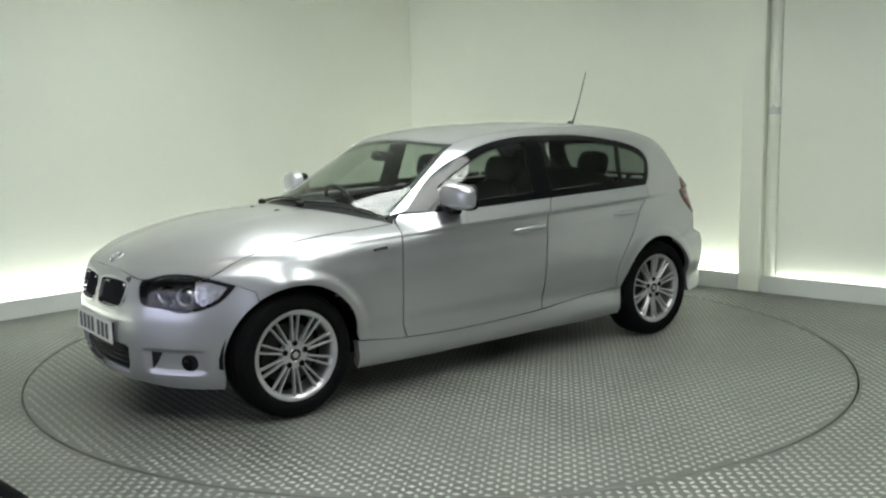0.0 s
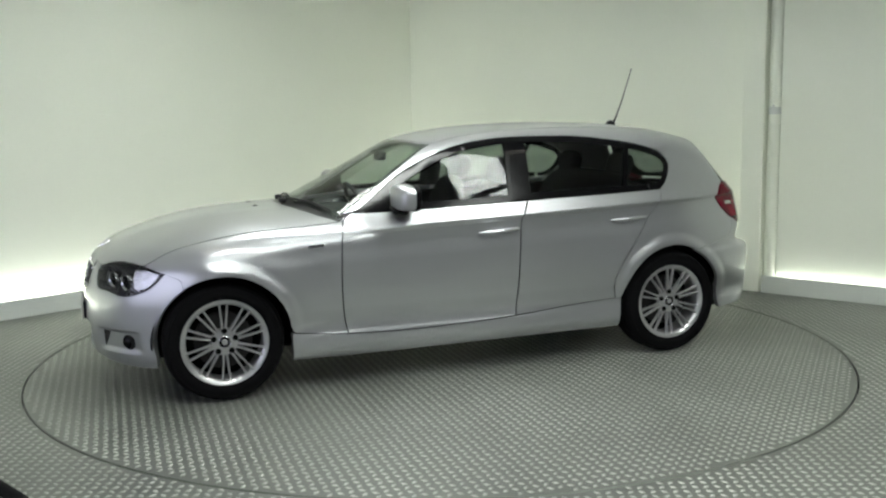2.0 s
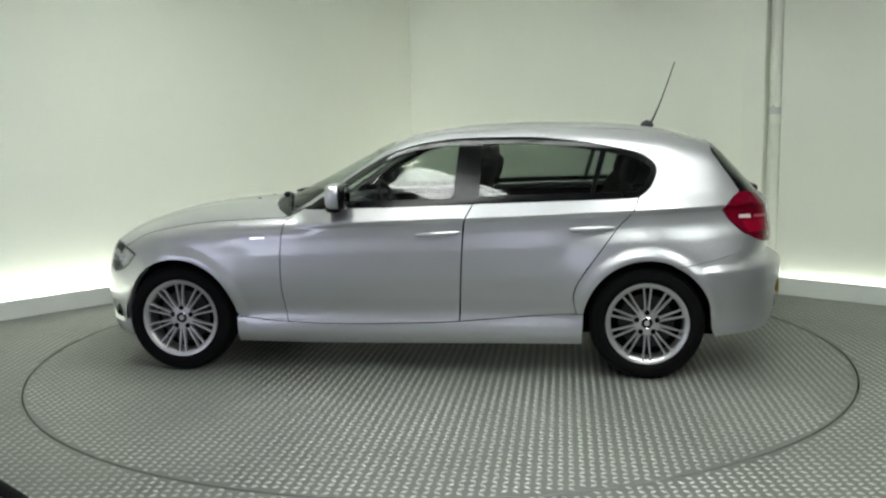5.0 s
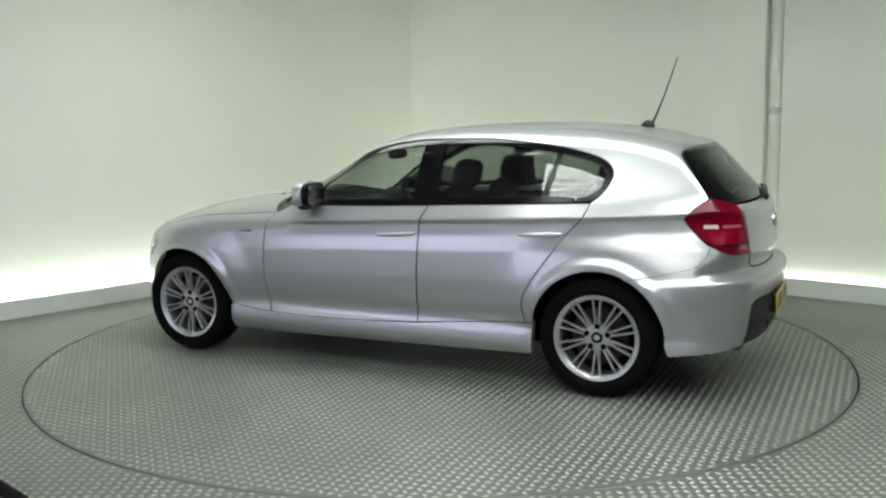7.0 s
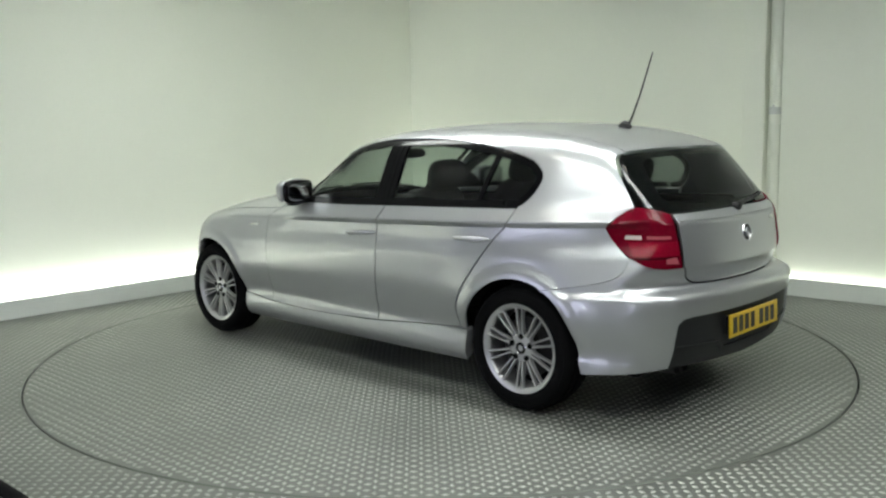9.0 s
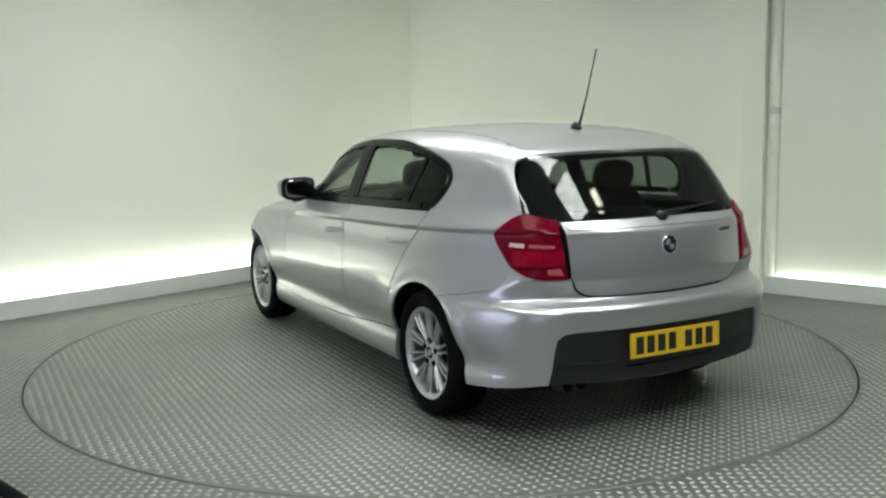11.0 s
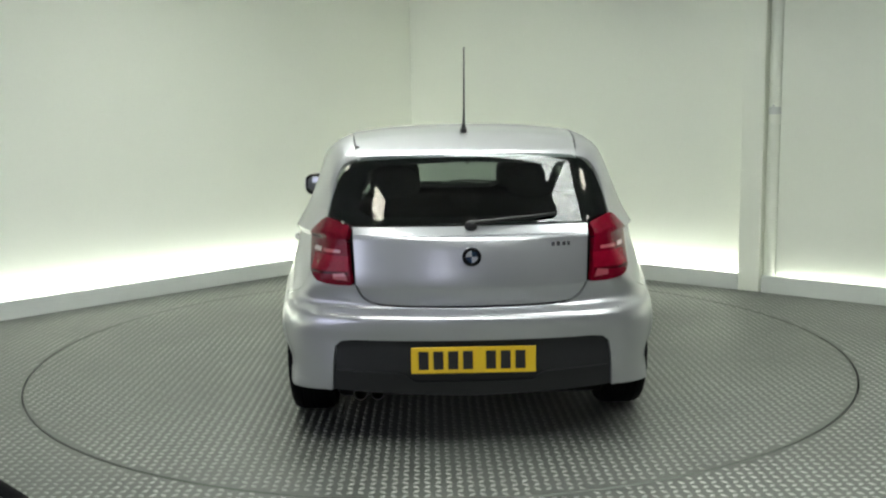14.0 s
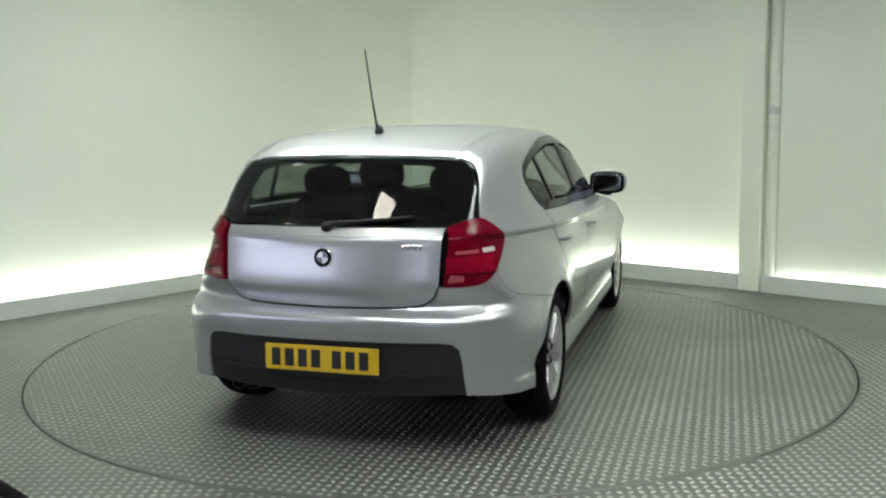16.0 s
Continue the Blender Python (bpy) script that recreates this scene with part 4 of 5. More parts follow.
fcut_line = on_skin("front", [(-FCUT, z) for z in np.linspace(bottom(FCUT), fcut_top, 18)])
lamp_in = [p for p in LAMP_LOW if p[1] > FCUT + 0.001]
corner_f = (flat("front_left", fcut_line).tolist() + flat("front_left", lamp_in).tolist() + flat("front_left", [(1.608, 0.786, 0.680)]).tolist()
            + flat("front_left", on_skin("left", [(1.532, 0.648), (1.524, 0.601)] + [q for q in FRONT_ARCH[::-1] if q[0] > 1.528 and q[1] > 0.24])).tolist()
            + flat("front_left", on_skin("left", [(1.665, 0.188), (1.76, 0.188)])).tolist() + flat("front_left", on_skin("front", [(-0.55, 0.190)])).tolist())
slot = flat("front_left", on_skin("front", [(-0.487, 0.368), (-0.540, 0.365), (-0.512, 0.318), (-0.480, 0.278)]))
fog_c = flat("front_left", on_skin("front", [(-0.645, 0.318)]))[0]
fog_hole = oval(fog_c, 0.042, 0.040, power=2.2)
corner_front = skin_piece("front_left", corner_f, 0.0, 0.0125, rim=0.03)
panel("front_bumper", [mid_front, corner_front, other_side(corner_front)], PAINT, car)
for s in (1, -1):
    k = kidney if s < 0 else [(-a, b) for a, b in kidney]
    g = panel("kidney_grille", [skin_piece("front", k, 0.0, 0.03, inset=0.03, rim=0.0)], GLOSS_BLACK, car, "black kidney grille with a chrome surround")
    ring = skin_piece("front", shrink(k, -0.004), 0, 0.02, inset=-0.004, rim=0.03, holes=[shrink(k, 0.006)])
    panel("surround", [ring], CHROME, g, "chrome grille surround")
    for i in range(9):
        y = s * -(0.045 + 0.027 * i)
        a, b = project("front", np.array([(y, 0.562), (y, 0.676)]), 0.014)
        part("grille_bar", tube([a, (a + b) / 2 + np.array((0.004, 0, 0)), b], 0.0045, 8), BLACK_TRIM, g)
mesh_grille = panel("lower_intake", [skin_piece("front", intake, 0, 0.03, inset=0.035, rim=0)], BLACK_TRIM, car, "black lower air intake")
for i in range(5):
    z = 0.25 + 0.028 * i
    line = project("front", np.array([(y, z) for y in np.linspace(-0.32, 0.32, 13)]), 0.022)
    part("intake_bar", tube(line, 0.004, 8), BLACK_TRIM, mesh_grille)
for side in (0, 1):
    t = (lambda p: p) if side == 0 else other_side
    panel("bumper_slot", [t(skin_piece("front_left", slot, 0, 0.0125, inset=-0.002, rim=0.005))], BLACK_TRIM, car, "black slot in the front bumper")
    fog = panel("fog_lamp", [t(skin_piece("front_left", fog_hole, 0, 0.0125, inset=-0.002, rim=0.005))], BLACK_TRIM, car, "round fog lamp in a black recess")
    c = project("front_left", np.array([fog_c]), -0.006)[0]
    m = Matrix.Translation(c) @ pose(0, 0, 0, 0, 0, -45 + 18)
    bowl = moved(lathe([(0.0, 0.004), (0.018, 0.002), (0.027, -0.004), (0.030, -0.006), (0.033, -0.002), (0.034, -0.012)], 28), m)
    part("fog_lens", bowl if side == 0 else flipped(bowl), GLOSS_BLACK, fog, "round clear fog lamp lens")

# head lamps: dark bucket, projector lenses, clear cover
lamp_poly = flat("front_left", LAMP_TOP + LAMP_LOW[1:-1])
for side in (0, 1):
    t = (lambda p: p) if side == 0 else other_side
    fl = (lambda p: p) if side == 0 else flipped
    bucket = panel("head_lamp", [t(skin_piece("front_left", lamp_poly, 0.001, 0.02, inset=0.05, rim=0))], LAMP_GREY, car, "head lamp with dark inside and clear cover")
    panel("lamp_wall", [t(skin_piece("front_left", shrink(lamp_poly, 0.001), 0.0, 0.02, inset=0.002, rim=0.05, holes=[shrink(lamp_poly, 0.005)]))], LAMP_GREY, bucket)
    panel("cover", [t(skin_piece("front_left", lamp_poly, 0.002, 0.02, inset=-0.002, rim=0.004))], CLEAR, bucket, "clear lamp cover")
    bright = flat("front_left", [(1.745, 0.650, 0.700), (1.70, 0.70, 0.695), (1.640, 0.76, 0.672), (1.69, 0.745, 0.618), (1.745, 0.70, 0.585), (1.765, 0.675, 0.605), (1.762, 0.66, 0.65)])
    panel("reflector", [t(skin_piece("front_left", bright, 0, 0.02, inset=0.020, rim=0.02))], LAMP_SILVER, bucket, "bright reflector")
    for (a, z), r in (((1.868, 0.635), 0.040), ((1.795, 0.628), 0.044)):
        y = 0.55 if a > 1.83 else 0.625
        p0 = project("front_left", flat("front_left", [(a, y, z)]), 0.030)[0]
        m = Matrix.Translation(p0) @ pose(0, 0, 0, 0, 0, -62)
        ringp = moved(lathe([(r * 0.80, -0.02), (r * 0.82, 0.006), (r * 0.95, 0.010), (r, 0.004), (r, -0.03)], 32), m)
        lens = moved(lathe([(0.0, 0.020), (r * 0.3, 0.018), (r * 0.55, 0.010), (r * 0.74, -0.002), (r * 0.8, -0.01)], 32), m)
        part("lamp_ring", fl(ringp), CHROME, bucket)
        part("projector_lens", fl(lens), GLOSS_BLACK, bucket)

# dark inner shell behind the gaps, arch liners and floor pan
SHELL = [(1.715, 0.24), (1.70, 0.50), (1.58, 0.62), (1.30, 0.78), (0.65, 0.90), (-1.28, 0.96), (-1.66, 0.98), (-1.80, 0.85), (-1.90, 0.55), (-1.92, 0.30), (-1.70, 0.28)]
SHELL += [q for q in arch(-WHEEL_X, 0.362, 184, -4)] + [(-0.95, 0.22), (0.95, 0.22)] + [q for q in arch(WHEEL_X, 0.362, 184, 0)]
both("inner_panel", [skin_piece("left", SHELL, 0, 0.05, inset=0.018, rim=0.02)], DARK_SHELL, car, "black inner side panel")
panel("tail_panel", [skin_piece("rear", [(0.70, 0.32), (0.70, 0.93), (0.45, 0.97), (-0.45, 0.97), (-0.70, 0.93), (-0.70, 0.32)], 0, 0.05, inset=0.03, rim=0.02)], DARK_SHELL, car)
panel("nose_panel", [skin_piece("front", [(0.62, 0.24), (0.62, 0.62), (0.0, 0.66), (-0.62, 0.62), (-0.62, 0.24)], 0, 0.05, inset=0.055, rim=0.02)], DARK_SHELL, car)
part("floor_pan", block(-1.86, -0.60, 0.20, 1.70, 0.60, 0.26, 0.03), DARK_SHELL, car)
for x in (WHEEL_X, -WHEEL_X):
    for s in (1, -1):
        n, verts, faces = 24, [], []
        for i in range(n + 1):
            a = radians(-4 + 188 * i / n)
            for r, y in ((0.356, 0.775), (0.366, 0.74), (0.366, 0.50), (0.0, 0.49)):
                verts.append((x + r * math.cos(a), s * y, WHEEL_Z + r * math.sin(a)))
        for i in range(n):
            for j in range(3):
                faces.append((4 * i + j, 4 * i + j + 1, 4 * i + 5 + j, 4 * i + 4 + j))
        part("arch_liner", (verts, faces), DARK_SHELL, car, "black wheel arch liner")


# ---------------------------------------------------------------- wheels
def spoke(side):
    """One of a pair of slim spokes, from the hub out to the rim."""
    rows = []
    for r, off, w, y, d in ((0.066, 0.0082, 0.0066, -0.002, 0.030), (0.085, 0.0096, 0.0058, 0.001, 0.026), (0.12, 0.0128, 0.0052, 0.006, 0.022), (0.17, 0.0172, 0.0050, 0.011, 0.020), (0.206, 0.0204, 0.0060, 0.014, 0.020)):
        c = side * off
        rows.append([(c - w, y - d, r), (c - w, y - 0.003, r), (c - w * 0.6, y, r), (c + w * 0.6, y, r), (c + w, y - 0.003, r), (c + w, y - d, r)])
    verts = [p for row in rows for p in row]
    faces = []
    for k in range(len(rows) - 1):
        for i in range(5):
            a = 6 * k + i
            faces.append((a, a + 1, a + 7, a + 6))
    return verts, faces


def build_wheel():
    w = new("wheel")
    w.parent = car
    w["label"] = "black tyre on a ten-double-spoke alloy rim"
    R = 0.312
    tyre = part("tyre", lathe([(0.218, -0.165), (0.25, -0.178), (0.29, -0.176), (R - 0.006, -0.155), (R, -0.12), (R, -0.085), (R - 0.006, -0.083), (R - 0.006, -0.073), (R, -0.071), (R, -0.035),
                               (R - 0.006, -0.033), (R - 0.006, -0.025), (R - 0.001, -0.023), (R - 0.008, 0.006), (0.296, 0.021), (0.283, 0.028), (0.281, 0.026), (0.26, 0.033), (0.240, 0.031), (0.228, 0.022), (0.220, 0.012)], 72), RUBBER, w)
    rim = part("rim", lathe([(0.205, -0.16), (0.20, -0.10), (0.194, -0.02), (0.197, 0.004), (0.203, 0.011), (0.214, 0.018), (0.2235, 0.021), (0.226, 0.017), (0.224, 0.008), (0.222, -0.01)], 72), ALLOY, w)
    part("brake_disc", lathe([(0.0, -0.055), (0.075, -0.055), (0.078, -0.062), (0.148, -0.062), (0.150, -0.066), (0.150, -0.085)], 48), STEEL, w)
    part("wheel_back", lathe([(0.0, -0.12), (0.206, -0.12)], 40), DARK_SHELL, w)
    shapes = [mesh_of("spoke", *spoke(s), ALLOY, True) for s in (1, -1)]
    for me in shapes:
        me.set_sharp_from_angle(angle=radians(38))
    for k in range(10):
        for me in shapes:
            part("spoke", me, parent=w, at=pose(0, 0, 0, 0, 36 * k, 0))
    part("hub_face", lathe([(0.0, -0.006), (0.030, -0.006), (0.034, -0.003), (0.048, -0.004), (0.066, -0.006), (0.071, -0.012), (0.072, -0.03)], 40), ALLOY, w)
    cap = part("hub_cap", lathe([(0.0, 0.002), (0.024, 0.001), (0.0285, -0.001), (0.031, -0.006)], 36), GLOSS_BLACK, w, "dark round hub cap with a bright ring")
    part("cap_ring", lathe([(0.0275, 0.0005), (0.029, 0.002), (0.0315, 0.0), (0.032, -0.006)], 36), CHROME, cap)
    part("cap_disc", lathe([(0.0, 0.0035), (0.014, 0.003), (0.016, 0.001)], 24), ALLOY, cap)
    bolt = mesh_of("bolt_hole", *lathe([(0.0, -0.006), (0.006, -0.005), (0.010, -0.003), (0.0140, 0.0), (0.0155, -0.006)], 16), DARK_SHELL)
    for k in range(5):
        a = radians(90 + 72 * k)
        part("bolt_hole", bolt, parent=w, at=pose(0.058 * math.cos(a), 0.001, 0.058 * math.sin(a)))
    return w


wheel = build_wheel()
wheel.matrix_basis = pose(WHEEL_X, 0.818, 0.312)
copy_thing(wheel, pose(-WHEEL_X, 0.826, 0.312))
copy_thing(wheel, pose(WHEEL_X, -0.818, 0.312, 0, 0, 180))
copy_thing(wheel, pose(-WHEEL_X, -0.826, 0.312, 0, 0, 180))

# ---------------------------------------------------------------- handles, mirrors, wipers, aerial
for x0, x1, z0, z1, doors in ((-0.070, -0.312, 0.800, 0.814, front_doors), (-0.912, -1.148, 0.830, 0.838, rear_doors)):
    xs = np.linspace(x0, x1, 9)
    t = np.linspace(0, 1, 9)
    line = np.stack([xs, z0 + (z1 - z0) * t], -1)
    skin = project("left", line)
    out = 0.004 + 0.024 * np.sin(np.pi * np.clip(t * 1.05, 0, 1)) ** 0.6
    bar = [(p[0], p[1] + o, p[2]) for p, o in zip(skin, out)]
    handle = tube(bar, [0.005, 0.009, 0.011, 0.012, 0.0125, 0.0125, 0.012, 0.010, 0.006], 12)
    handle = ([(p[0], p[1], z0 + (p[2] - z0) * 1.1) for p in handle[0]], handle[1])
    mid = ((x0 + x1) / 2, (z0 + z1) / 2 - 0.006)
    cup = skin_piece("left", oval(mid, 0.085, 0.024, power=2.3), 0, 0.02, inset=-0.0012, rim=0.003)
    for side, door in enumerate(doors):
        part("door_handle", handle if side == 0 else flipped(handle), PAINT, door, "silver door handle")
        panel("handle_cup", [cup if side == 0 else other_side(cup)], PAINT, door, "silver cup behind the handle")

for side, door in enumerate(front_doors):
    fl = (lambda p: p) if side == 0 else flipped
    shell = pillow((0.140, 0.225, 0.146), 3.8, 32, 18)
    shell = ([(x * (1.0 if x > 0 else 0.15) + 0.0 - 0.12 * y * (y > 0) * 0.6, y, z * (1 - 0.20 * max(0, y) / 0.11) if z > 0 else z * 0.92) for x, y, z in shell[0]], shell[1])
    m = pose(0.355, 0.892, 1.021, 0, 0, 4)
    mirror = part("door_mirror", fl(moved(shell, m)), PAINT, door, "silver door mirror with a black foot")
    bez = moved(([(x, y, z) for x, y, z in pillow((0.046, 0.222, 0.142), 4.0, 28, 12)[0]], pillow((0.046, 0.222, 0.142), 4.0, 28, 12)[1]), m @ pose(-0.030, -0.004, -0.003))
    part("mirror_bezel", fl(bez), GLOSS_BLACK, mirror, "black mirror bezel")
    gl = moved(pillow((0.006, 0.186, 0.108), 4.0, 28, 12), m @ pose(-0.052, -0.004, -0.003))
    part("mirror_glass", fl(gl), MIRROR, mirror, "mirror glass")
    foot = moved(pillow((0.10, 0.13, 0.045), 2.8, 24, 12), pose(0.385, 0.850, 0.958, -14, 0, 0))
    part("mirror_foot", fl(foot), GLOSS_BLACK, mirror, "black mirror foot")

for y0, y1, x0, x1 in ((0.10, 0.60, 0.88, 0.74), (-0.52, 0.02, 0.80, 0.865)):
    a, b = project("top", np.array([(x0, y0), (x1, y1)]))
    n = 8
    pts = project("top", np.array([(x0 + (x1 - x0) * i / n - 0.02, y0 + (y1 - y0) * i / n) for i in range(n + 1)]), -0.014)
    arm = part("wiper", tube(pts, [0.009] + [0.006] * 7 + [0.004], 8), BLACK_TRIM, car, "black windscreen wiper")
    blade = project("top", np.array([(x0 + (x1 - x0) * i / n - 0.035, y0 + (y1 - y0) * i / n) for i in range(n + 1)]), -0.006)
    part("wiper_blade", tube(blade, 0.005, 6), RUBBER, arm)
    part("wiper_pivot", moved(pillow((0.05, 0.05, 0.035), 2.4, 16, 10), Matrix.Translation(a + np.array((0.0, 0, 0.012)))), BLACK_TRIM, arm)
for x, y in ((1.05, 0.15), (1.05, -0.15)):
    p = project("top", np.array([(x, y)]))[0]
    part("washer_jet", moved(pillow((0.030, 0.022, 0.012), 2.5, 16, 8), Matrix.Translation(p)), BLACK_TRIM, car, "small black washer jet")

pts = project("rear", np.array([(0.0 - 0.36 * t, 0.997 + 0.030 * t) for t in np.linspace(0, 1, 8)]), -0.022)
wip = part("rear_wiper", tube(pts, [0.012, 0.010, 0.009, 0.008, 0.007, 0.006, 0.006, 0.005], 10), BLACK_TRIM, tailgate, "black tailgate wiper")
pts = project("rear", np.array([(-0.06 - 0.31 * t, 0.998 + 0.028 * t) for t in np.linspace(0, 1, 8)]), -0.008)
part("wiper_blade", tube(pts, 0.006, 8), RUBBER, wip)
p = project("rear", np.array([(0.0, 0.985)]), -0.012)[0]
part("wiper_pivot", moved(pillow((0.05, 0.055, 0.045), 2.4, 20, 12), Matrix.Translation(p)), BLACK_TRIM, wip)

aerial = part("aerial", moved(pillow((0.105, 0.042, 0.05), 2.3, 28, 14, taper=0.55), pose(-1.385, 0, 1.384, 0, 4, 0)), BLACK_TRIM, car, "black roof aerial leaning back")
part("aerial_rod", tube([(-1.412, 0, 1.395), (-1.432, 0, 1.435), (-1.470, 0, 1.53), (-1.510, 0, 1.645), (-1.547, 0, 1.757)], [0.0075, 0.0055, 0.004, 0.0034, 0.003], 10), BLACK_TRIM, aerial)

# badges: plain dark rings with quartered discs
def roundel(m, r, parent):
    b = part("badge", moved(lathe([(0.0, 0.002), (r * 0.9, 0.002), (r, 0.0), (r, -0.006)], 36), m), GLOSS_BLACK, parent, "round dark badge with quartered disc")
    part("badge_ring", moved(lathe([(r * 0.93, 0.001), (r * 0.97, 0.004), (r * 1.02, 0.001), (r * 1.02, -0.006)], 36), m), CHROME, b)
    for k in range(4):
        n = 8
        verts = [(0, 0.004, 0)] + [(r * 0.60 * math.cos(math.pi / 2 * (k + i / n)), 0.004, r * 0.60 * math.sin(math.pi / 2 * (k + i / n))) for i in range(n + 1)]
        verts += [(x, 0.001, z) for x, y, z in verts]
        q = n + 2
        faces = [(0, i + 2, i + 1) for i in range(n)] + [(i + 1, i + 2, i + 2 + q, i + 1 + q) for i in range(n)]
        part("badge_quarter", moved((verts, faces), m), BADGE_BLUE if k % 2 else ALLOY, b)


p = project("rear", np.array([(0.0, 0.861)]))[0]
roundel(Matrix.Translation(p + np.array((-0.003, 0, 0))) @ pose(0, 0, 0, 0, 0, 90) @ pose(0, 0, 0, 8, 0, 0), 0.041, tailgate)
p = project("top", np.array([(1.890, 0.0)]))[0]
roundel(Matrix.Translation(p + np.array((0.001, 0, 0.002))) @ pose(0, 0, 0, 0, 0, -90) @ pose(0, 0, 0, 58, 0, 0), 0.040, car)
for i, (y, w) in enumerate(((-0.345, 0.016), (-0.368, 0.016), (-0.391, 0.016), (-0.412, 0.012))):
    c = project("rear", np.array([(y, 0.905)]))[0]
    part("model_mark", block(c[0] - 0.003, y - w / 2, 0.895, c[0] + 0.003, y + w / 2, 0.915, 0.001, 1), CHROME, tailgate, "small bright mark", smooth=False)


# number plates with plain bars
def number_plate(x, z, lean, mat, s, label):
    m = pose(x, 0, z, 0, lean, 0)
    bm = block(-0.004, -0.26, -0.0555, 0.004, 0.26, 0.0555, 0.002, 1)
    bmesh.ops.transform(bm, matrix=m, verts=bm.verts)
    plate = part("number_plate", bm, mat, car, label, smooth=False)
    bm = block(-0.006, -0.24, -0.045, 0.03, 0.24, 0.045, 0.004, 1)
    bmesh.ops.transform(bm, matrix=pose(x - s * 0.036, 0, z, 0, lean, 0) if s > 0 else pose(x + 0.010, 0, z, 0, lean, 0), verts=bm.verts)
    part("plate_mount", bm, BLACK_TRIM, plate, smooth=False)
    for k in range(7):
        y = s * (-0.208 + 0.0615 * k + (0.034 if k > 3 else 0))
        bm = block(s * 0.0042 - 0.0006, y - 0.021, -0.0385, s * 0.0042 + 0.0006, y + 0.021, 0.0385, 0)
        bmesh.ops.transform(bm, matrix=m, verts=bm.verts)
        part("plate_bar", bm, INK, plate, smooth=False)


number_plate(-2.138, 0.436, 2, YELLOW, -1, "yellow rear number plate with black bars")
number_plate(2.022, 0.430, 0, WHITE_PLATE, 1, "white front number plate with black bars")
for y in (0.41, 0.485):
    part("exhaust_pipe", moved(lathe([(0.026, -0.2), (0.026, 0.0), (0.029, 0.003), (0.032, 0.0), (0.032, -0.2)], 28), pose(-1.99, y, 0.258, 0, 0, 90)), DARK_STEEL, car, "round steel exhaust tip")

# ---------------------------------------------------------------- inside the car
def seat(x, y, lean, width, name):
    s = part(name, moved(pillow((0.50, width, 0.16), 3.2, 28, 14), pose(x, y, 0.50, 0, -8, 0)), CLOTH, car, "dark cloth car seat")
    back = moved(pillow((0.15, width * 0.98, 0.62), 3.4, 28, 16, taper=0.14), pose(x - 0.30, y, 0.76, 0, -lean, 0))
    part("backrest", back, CLOTH, s)
    return s


for y in (0.365, -0.365):
    s = seat(0.03, y, 20, 0.50, "front_seat")
    part("headrest", moved(pillow((0.11, 0.28, 0.17), 3.2, 24, 12), pose(-0.415, y, 1.115, 0, -14, 0)), CLOTH, s)
    for d in (-0.06, 0.06):
        part("headrest_post", tube([(-0.365, y + d, 0.98), (-0.405, y + d, 1.09)], 0.006, 8), STEEL, s)
bench = part("rear_bench", moved(pillow((0.48, 1.24, 0.16), 4.0, 32, 12), pose(-0.82, 0, 0.52, 0, -8, 0)), CLOTH, car, "dark cloth rear bench")
part("backrest", moved(pillow((0.15, 1.28, 0.62), 4.0, 32, 16, taper=0.06), pose(-1.14, 0, 0.79, 0, -20, 0)), CLOTH, bench)
for y in (0.34, -0.34):
    part("headrest", moved(pillow((0.10, 0.25, 0.17), 3.0, 24, 12), pose(-1.26, y, 1.12, 0, -14, 0)), CLOTH, bench)
part("headrest", moved(pillow((0.09, 0.20, 0.11), 3.0, 24, 12), pose(-1.25, 0, 1.03, 0, -14, 0)), CLOTH, bench)
part("parcel_shelf", block(-1.83, -0.56, 0.925, -1.26, 0.56, 0.945, 0.008), CLOTH, car, "black parcel shelf")
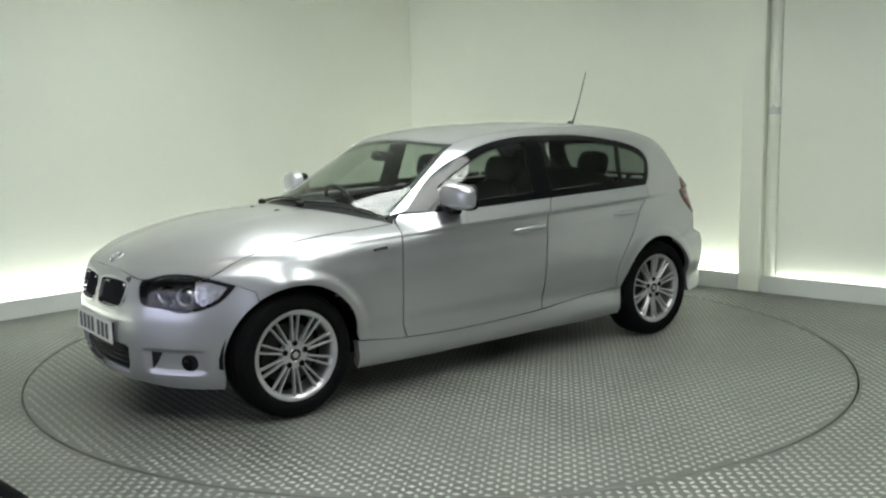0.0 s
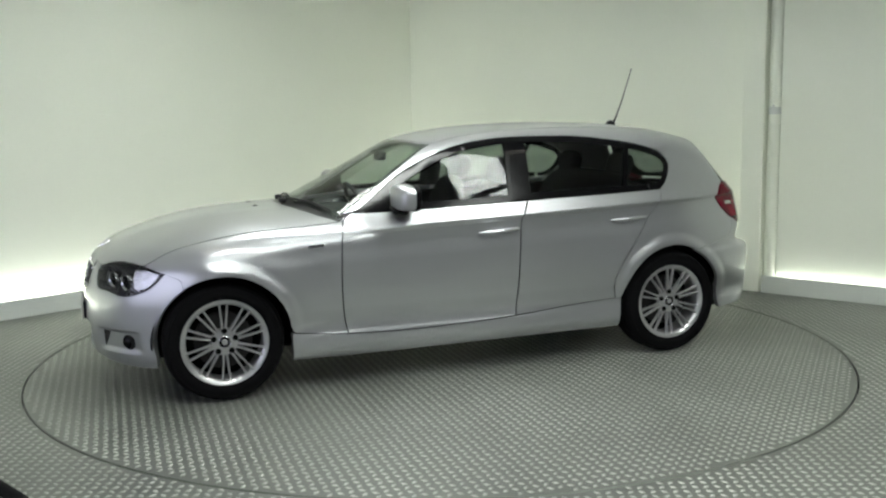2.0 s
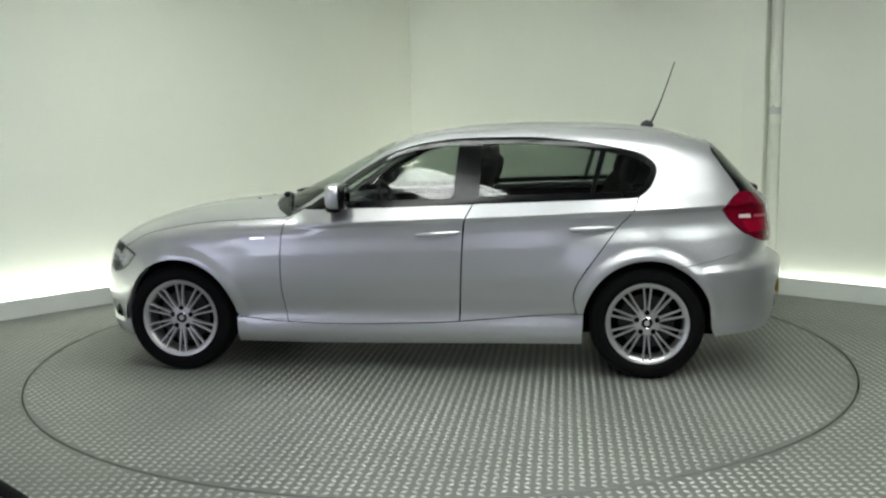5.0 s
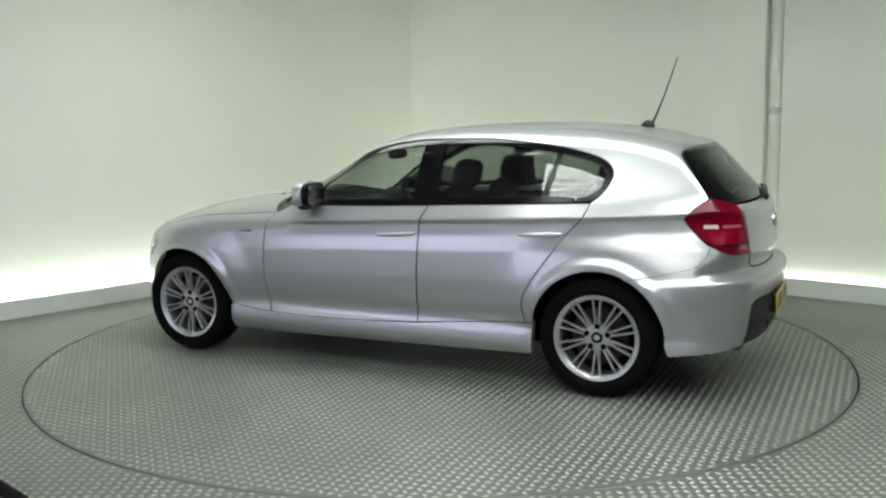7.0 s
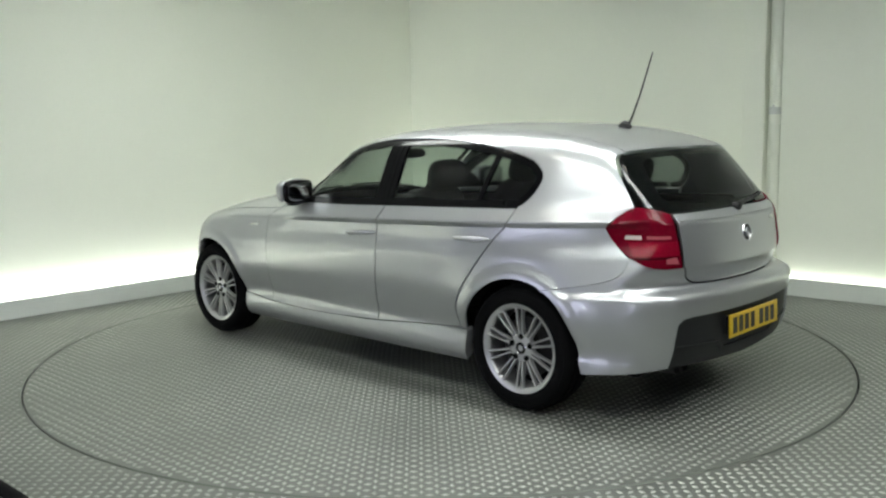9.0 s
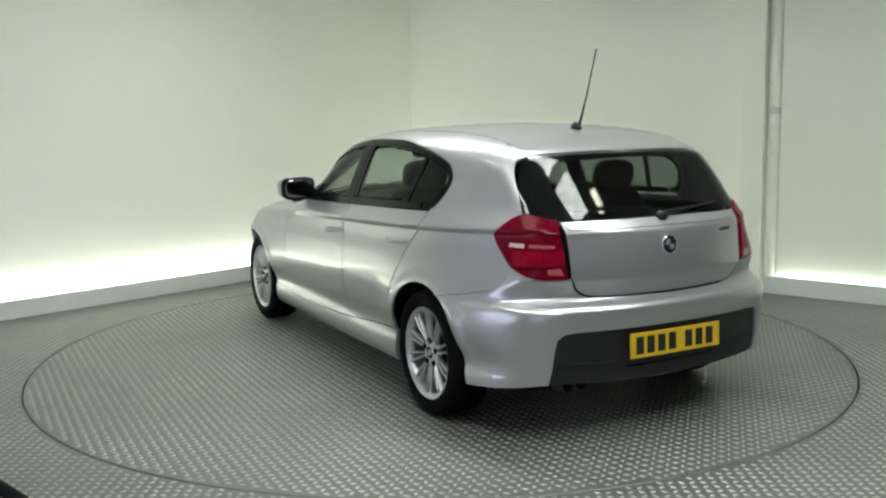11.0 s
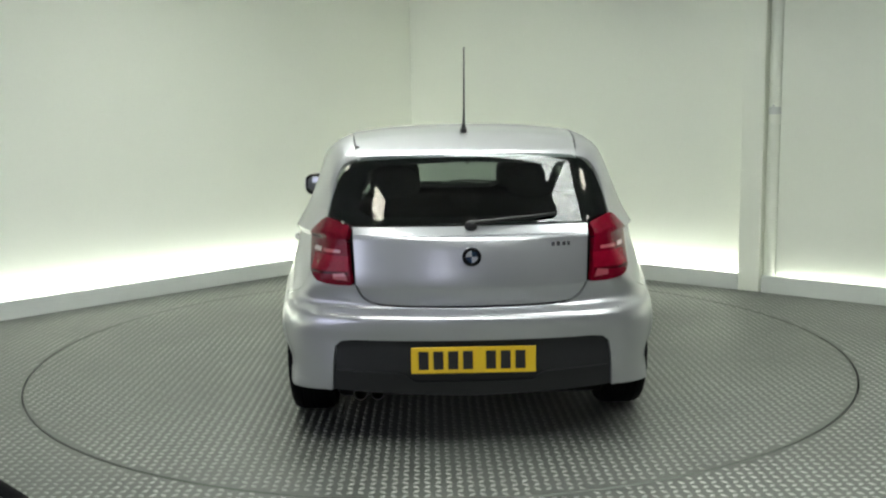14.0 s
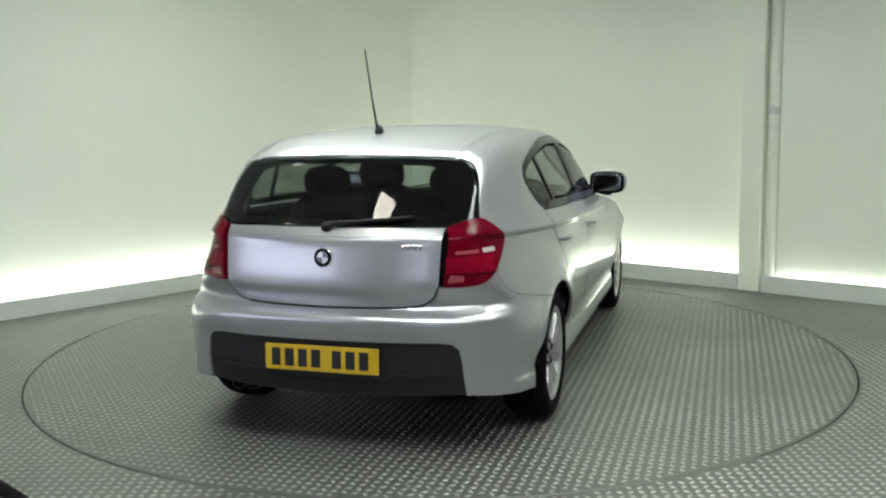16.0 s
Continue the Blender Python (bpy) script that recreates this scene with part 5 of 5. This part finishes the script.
dash = part("dashboard", moved(pillow((0.62, 1.34, 0.34), 4.0, 36, 16), pose(0.66, 0, 0.735, 0, 8, 0)), PLASTIC, car, "dark moulded dashboard")
part("instrument_hood", moved(pillow((0.20, 0.36, 0.12), 2.6, 24, 12), pose(0.50, -0.37, 0.895, 0, 10, 0)), PLASTIC, dash)
part("centre_console", block(-0.30, -0.12, 0.25, 0.45, 0.12, 0.58, 0.03), PLASTIC, car, "dark centre console")
sw = part("steering_wheel", moved(lathe([(0.178 + 0.014 * math.cos(a), 0.014 * math.sin(a)) for a in [2 * math.pi * i / 10 for i in range(10)]], 40, True), pose(0.30, -0.37, 0.865, 0, 0, 90) @ pose(0, 0, 0, 25, 0, 0)), BLACK_TRIM, car, "black three-spoke steering wheel")
part("wheel_boss", moved(pillow((0.15, 0.06, 0.11), 2.6, 24, 12), pose(0.31, -0.37, 0.86, 0, 0, 90) @ pose(0, 0, 0, 25, 0, 0)), BLACK_TRIM, sw)
for a in (20, 160, 270):
    part("wheel_spoke", moved(tube([(0.05 * math.cos(radians(a)), 0, 0.05 * math.sin(radians(a))), (0.172 * math.cos(radians(a)), 0, 0.172 * math.sin(radians(a)))], 0.014, 8), pose(0.305, -0.37, 0.862, 0, 0, 90) @ pose(0, 0, 0, 25, 0, 0)), BLACK_TRIM, sw)
im = part("inside_mirror", moved(pillow((0.03, 0.24, 0.062), 3.2, 24, 12), pose(0.245, 0, 1.215, 0, -8, 0)), BLACK_TRIM, car, "black inside mirror")
part("mirror_arm", tube([(0.25, 0, 1.22), (0.30, 0, 1.245)], 0.011, 8), BLACK_TRIM, im)
panel("headlining", [skin_piece("top", ROOF, 0.02, 0.08, inset=0.03, rim=0.0)], PLASTIC, car, "dark grey headlining")

for ob in car.children:
    ob.matrix_basis = Matrix.Translation(PIVOT) @ ob.matrix_basis


def motions():
    """The turntable turns evenly and carries the car with it."""
    rows = [(float(t), pose(0, 0, 0, 0, 0, 217.75 - 9.0625 * t)) for t in range(17)]
    walk(turntable, rows)
    walk(car, rows)


motions()
